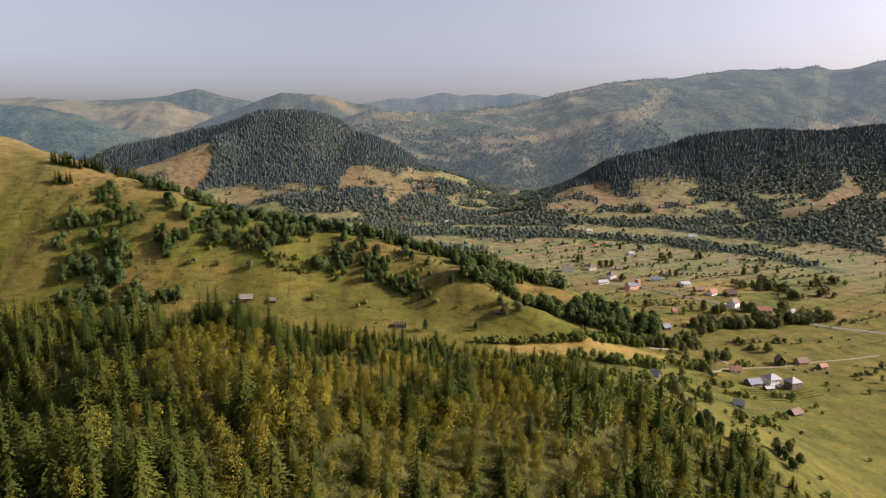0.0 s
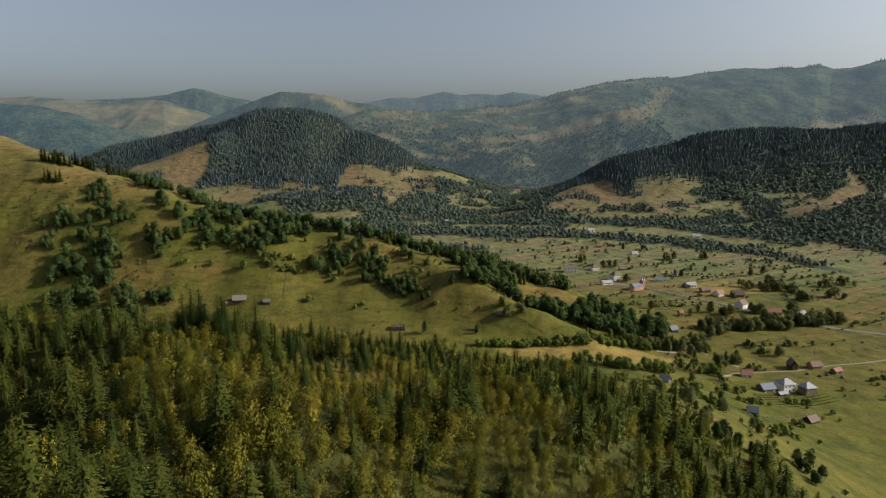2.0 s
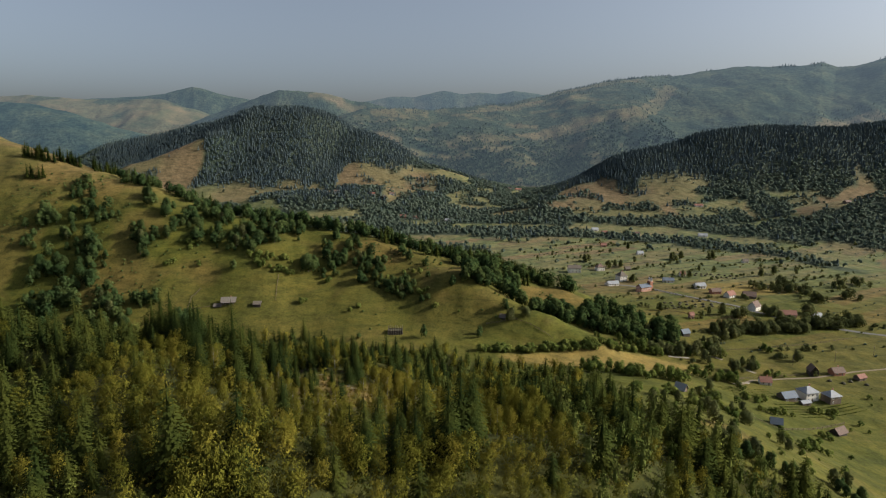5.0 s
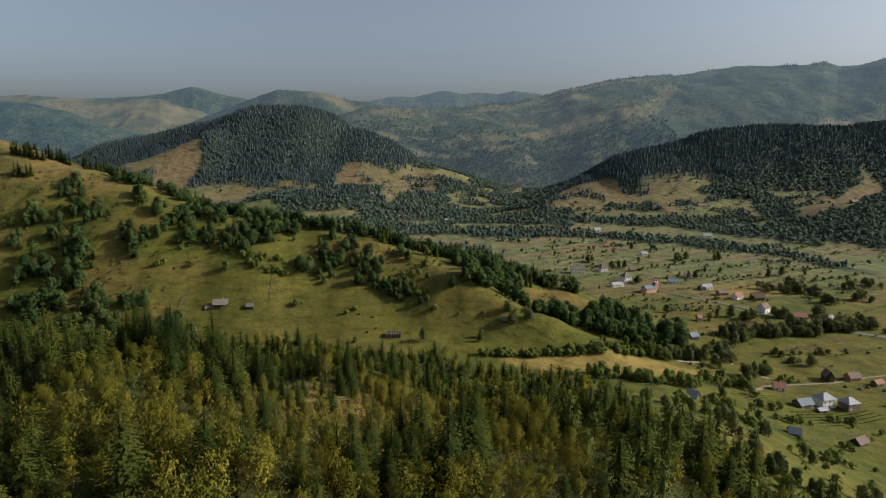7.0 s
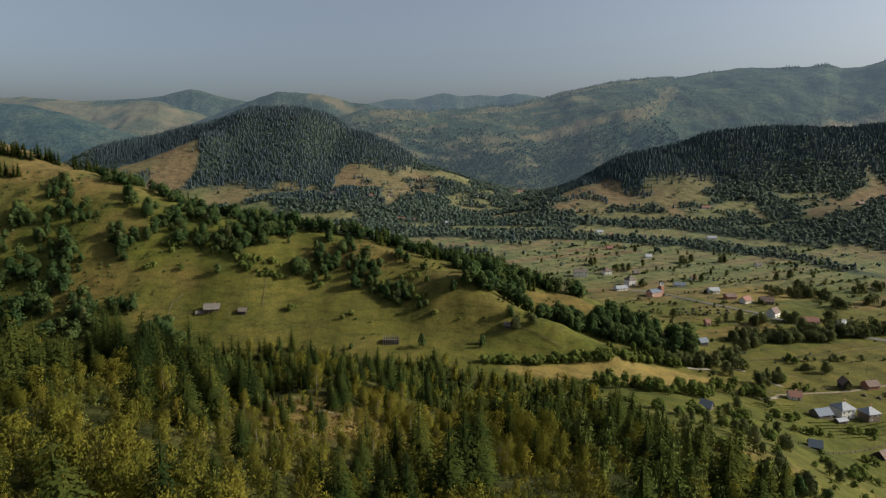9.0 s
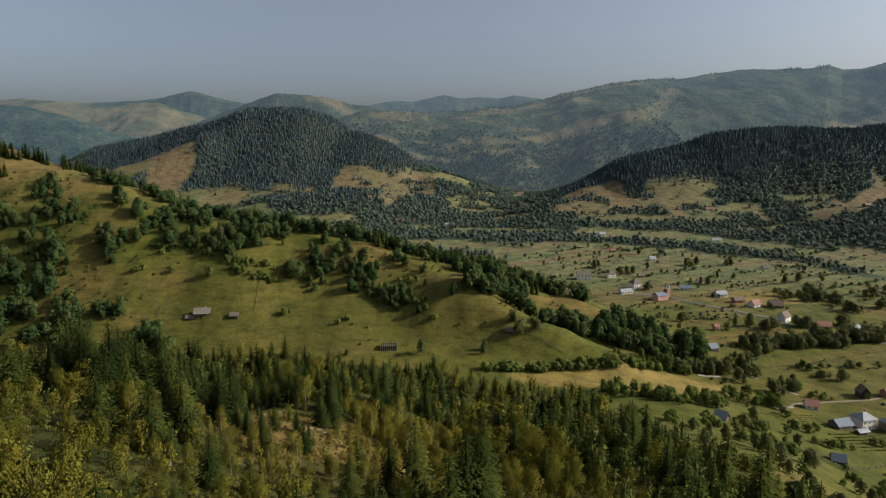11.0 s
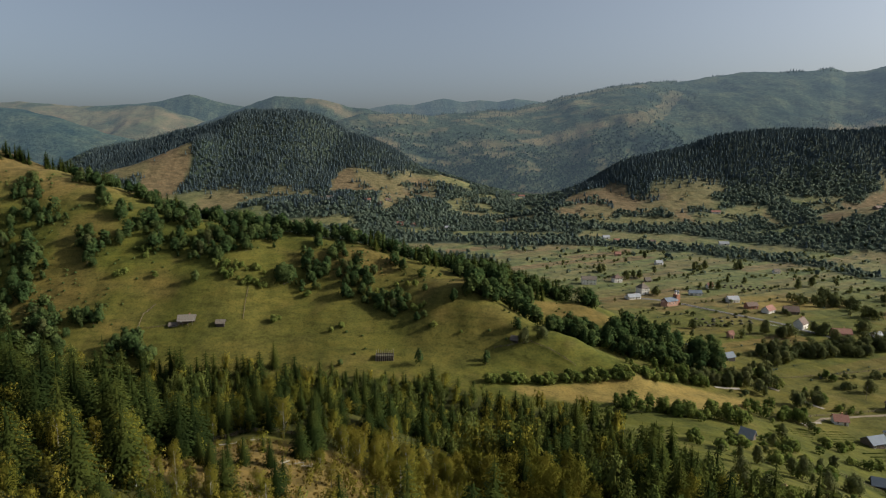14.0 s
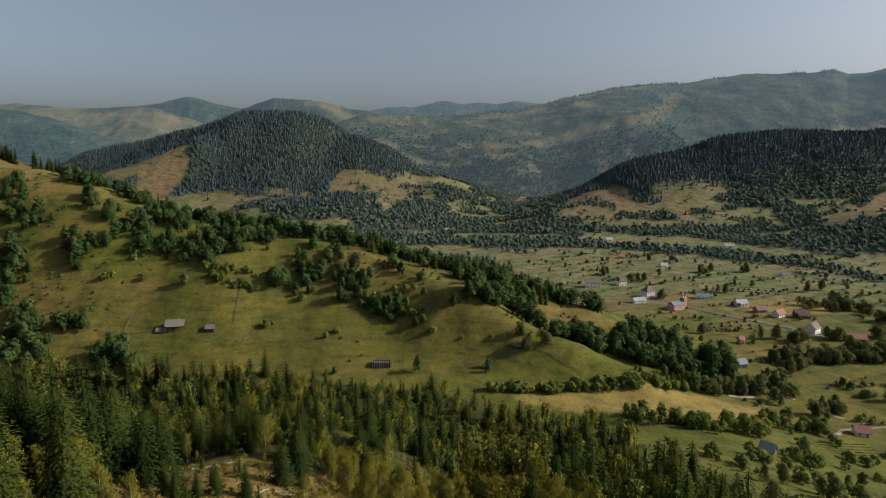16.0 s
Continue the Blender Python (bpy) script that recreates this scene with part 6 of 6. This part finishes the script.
    for x, y, a, l, d, h, wall, roof, label in (
            (238, 783, 5, 7, 6, 2.6, TIMBER, SHINGLE, "small timber barn in the meadows"), (286, 882, 8, 10, 7, 3, PLASTER, ZINC, "far white house with pale roof"),
            (249, 943, 0, 9, 7, 3, PINK, RED_TILE, "far pink house with red roof"), (271, 1088, 10, 13, 8, 3, PLASTER, ZINC, "far white house with zinc roof"),
            (280, 1056, 5, 11, 8, 3, PLASTER, RED_TILE, "far white house with red roof"), (333, 1045, 0, 10, 8, 3, PINK, BROWN_TILE, "far house with brown roof"),
            (438, 1026, -8, 16, 9, 3, PLASTER, ZINC, "far white farmhouse with bright roof"), (412, 828, 5, 8, 6, 2.6, PLASTER, SHINGLE, "small pale barn in the hay meadow"),
            (-222, 1284, 5, 13, 9, 4, PLASTER, SHINGLE, "white house on the far meadow"), (-149, 1294, 5, 12, 9, 3, PLASTER, RED_TILE, "far hamlet house with red roof"),
            (-127, 1300, -15, 12, 9, 3, PINK, RED_TILE, "far hamlet house with red walls"), (-111, 1326, 10, 12, 9, 3, PLASTER, BROWN_TILE, "far hamlet house with brown roof"),
            (-80, 1214, 0, 14, 9, 4, PINK, RED_TILE, "far red-roofed house in the valley"), (-53, 1214, 15, 13, 9, 3, PLASTER, RED_TILE, "far white house with red roof"),
            (12, 1203, 5, 18, 9, 3, PLASTER, ZINC, "far white house with bright roof"), (203, 1650, 5, 18, 10, 4, PLASTER, RED_TILE, "far white house on the green slope"),
            (178, 1632, 5, 14, 10, 4, PLASTER, BROWN_TILE, "far white house on the green slope"), (512, 1225, -5, 18, 9, 3, PLASTER, RED_TILE, "far farmhouse with red roof on the meadow"),
            (723, 1097, 12, 14, 9, 3, TIMBER, BROWN_TILE, "brown farmhouse on the sunny shoulder")):
        house("house", x, y, a, l, d, h, 2.8, wall, roof, label, chimney=False, panes=y < 900)
    # small church: nave, porch tower and twin domed turrets
    ob = base("church", 226, 680, 24)
    part("nave_wall", prism(bmesh.new(), [(-4, -1), (4, -1), (4, 5.2), (0, 8.0), (-4, 5.2)], -8, 6), PINK, ob, "pink plastered nave")
    bm = bmesh.new()
    for k in (-1, 1):
        prism(bm, [(k * 4.6, 4.85), (0, 8.05), (0, 8.3), (k * 4.6, 5.1)], -8.5, 6.4)
    bmesh.ops.recalc_face_normals(bm, faces=bm.faces)
    part("roof", bm, BLUE_ZINC, ob, "dark blue grey roof")
    part("tower", box(bmesh.new(), 5.5, 10, -2.6, 2.6, -1, 10.5, 0.1), BRICK, ob, "brick-red porch tower")
    for k in (-1.5, 1.5):
        turret = part("turret", lathe(bmesh.new(), [(1.0, 10.4), (1.0, 12.4), (1.25, 12.5)], 8, (7.8, k, 0)), PLASTER, ob)
        part("dome", lathe(bmesh.new(), [(1.2, 12.5), (1.35, 13.1), (0.9, 13.9), (0.25, 14.5), (0.05, 15.6)], 8, (7.8, k, 0)), ZINC, turret, "bright metal dome")
    part("apse", lathe(bmesh.new(), [(3.2, -1), (3.2, 4.4), (0.2, 6.2)], 9, (-8.2, 0, 0)), PINK, ob)
    for i in range(4):
        opening(ob, -6.4 + i * 3.2, -4.01, 1.8, 0.9, 2.0)
    tagged(ob, "small pink church with twin bright domes", "church")
    strip("road", [(190, 712), (232, 695), (264, 655), (298, 619), (315, 583), (338, 554), (372, 530), (450, 490)], 5.6, TARMAC, "grey village road", "road")
    strip("lane", [(196, 404), (216, 421), (241, 427), (268, 431), (299, 441), (360, 455)], 2.2, DIRT, "pale dirt lane past the farm", "road")
    for bed in ([(170, 456.5), (178, 457.5), (187, 459)], [(203, 470), (209, 467), (214, 462)], [(221, 447), (224, 441), (227, 437)], [(196, 408), (203, 412), (210, 414)]):
        strip("stream_bed", bed, 2.6, STONE, "pale gravel bed of a small stream", "stream")
    for f, label in (([(214, 600), (238, 588), (262, 577), (280, 565), (299, 553)], "low fence along the village meadow"),
                     ([(225, 483), (255, 490), (283, 496), (320, 506), (354, 517)], "pasture fence in the flat meadow"),
                     ([(160, 338), (170, 334), (183, 327), (205, 338), (238, 357)], "fence above the bright meadow"),
                     ([(238, 684), (268, 645), (300, 607)], "grey wooden roadside fence by the meadow"),
                     ([(200, 418), (214, 424), (240, 431), (266, 437)], "fence along the dirt lane"),
                     ([(286, 612), (296, 600), (304, 594)], "white painted garden fence by the house")):
        fence(f, label, 5.0, 1.3, 2, FRAME if "white" in label else TIMBER)
    n = 0
    for r in range(3):
        for c in range(7):
            n += 1
            haycock(229 + c * 8.2 + r * -3 + random.uniform(-1.5, 1.5), 627 - r * 10 + c * 1.2 + random.uniform(-2, 2), random.uniform(1.25, 1.6), OLD_HAY,
                    "dark weathered haycock in rows on the meadow", "haycocks on the village meadow", n)
    for r in range(2):
        for c in range(8):
            n += 1
            haycock(312 + c * 6 + random.uniform(-2, 2), 764 - r * 12 - c * 2 + random.uniform(-2, 2), random.uniform(1.2, 1.6), OLD_HAY,
                    "dark weathered haycock behind the houses", "haycocks behind the houses", n)
    for x, y in ((272, 424), (279, 420), (286, 423), (294, 418)):
        n += 1
        haycock(x, y, 1.3, OLD_HAY, "dark haycock beside the farmyard", "haycocks by the farm", n)
    haycock(107, 273, 1.25, HAY, "sun-bleached haystack on the dry slope", "", 99)
    for x, y in ((352, 700), (372, 690)):
        haycock(x + 40, y + 100, 1.2, HAY, "pale haystack in the stubble field", "haystacks in the stubble", int(x))


village()


def utility_pole(x, y, turn):
    ob = base("utility_pole", x, y, turn)
    part("pole", lathe(bmesh.new(), [(0.15, -0.8), (0.12, 5.0), (0.09, 8.5)], 7), TIMBER, ob)
    part("crossarm", box(bmesh.new(), -0.9, 0.9, -0.07, 0.07, 7.7, 7.85, 0.02), TIMBER, ob)
    for k in (-0.75, 0.0, 0.75):
        part("insulator", lathe(bmesh.new(), [(0.06, 7.85), (0.08, 7.95), (0.04, 8.1)], 6, (k, 0, 0)), FRAME, ob, "pale insulator")
    return tagged(ob, "grey wooden utility pole in the meadow", "pole", "utility poles")


for x, y in ((262, 452), (300, 462), (338, 474), (352, 566), (318, 612), (276, 664)):
    utility_pole(x, y, 65)


def parked_car(x, y, turn):
    paint = plain("white car paint", (0.72, 0.72, 0.70), 0.3, 0.05, 1.0)
    rubber = plain("black tyre rubber", (0.02, 0.02, 0.02), 0.9, 0.2, 3.0)
    ob = base("car", x, y, turn, 0.0)
    ob.location.z = float(height(x, y)) + 0.3
    part("body", prism(bmesh.new(), [(-2.1, 0.3), (2.1, 0.3), (2.1, 0.85), (1.2, 0.95), (0.7, 1.45), (-1.4, 1.45), (-2.05, 0.95)], -0.85, 0.85), paint, ob)
    part("windscreen", prism(bmesh.new(), [(1.16, 0.98), (0.72, 1.4), (0.75, 1.43), (1.2, 1.0)], -0.7, 0.7), GLASS, ob)
    for k in (-1.3, 1.3):
        for s in (-0.82, 0.82):
            w = part("wheel", lathe(bmesh.new(), [(0.32, -0.1), (0.34, 0.0), (0.32, 0.1)], 10), rubber, ob)
            w.location, w.rotation_euler = (s, k, 0.34), (0, radians(90), 0)
    return tagged(ob, "small white car parked on the village road", "car")


parked_car(303, 609, 30)


# ---------------------------------------------------------------- the clearing
def fallen(x, y, turn, long, thick, label):
    bm = bmesh.new()
    m = Matrix.Rotation(radians(90), 4, "Y")
    bmesh.ops.create_cone(bm, cap_ends=True, segments=7, radius1=thick, radius2=thick * 0.6, depth=long, matrix=m)
    for k in (-0.2, 0.15, 0.3):
        bmesh.ops.create_cone(bm, cap_ends=True, segments=4, radius1=thick * 0.4, radius2=0.02, depth=1.2,
                              matrix=Matrix.Translation((k * long, 0.5, 0.15)) @ Matrix.Rotation(radians(-70), 4, "X"))
    ob = part("fallen_log", bm, WHITE_BARK, None)
    ob.location, ob.rotation_euler = (x, y, float(height(x, y)) + thick * 0.7), (0, 0, radians(turn))
    return tagged(ob, label, "log", "logs in the clearing")


for i, (x, y, a, l) in enumerate(((-57, 254, 12, 7.0), (-51, 256, 4, 5.0), (-37, 240, 18, 5.5), (-34, 241.5, -8, 4.5), (-39, 239, 40, 3.5))):
    fallen(x, y, a, l, 0.16, "bleached fallen trunk in dry grass")
fence([(-64, 260), (-56, 262.5), (-48, 262.5), (-40, 261)], "grey rail fence behind the clearing", 2.5, 1.1)
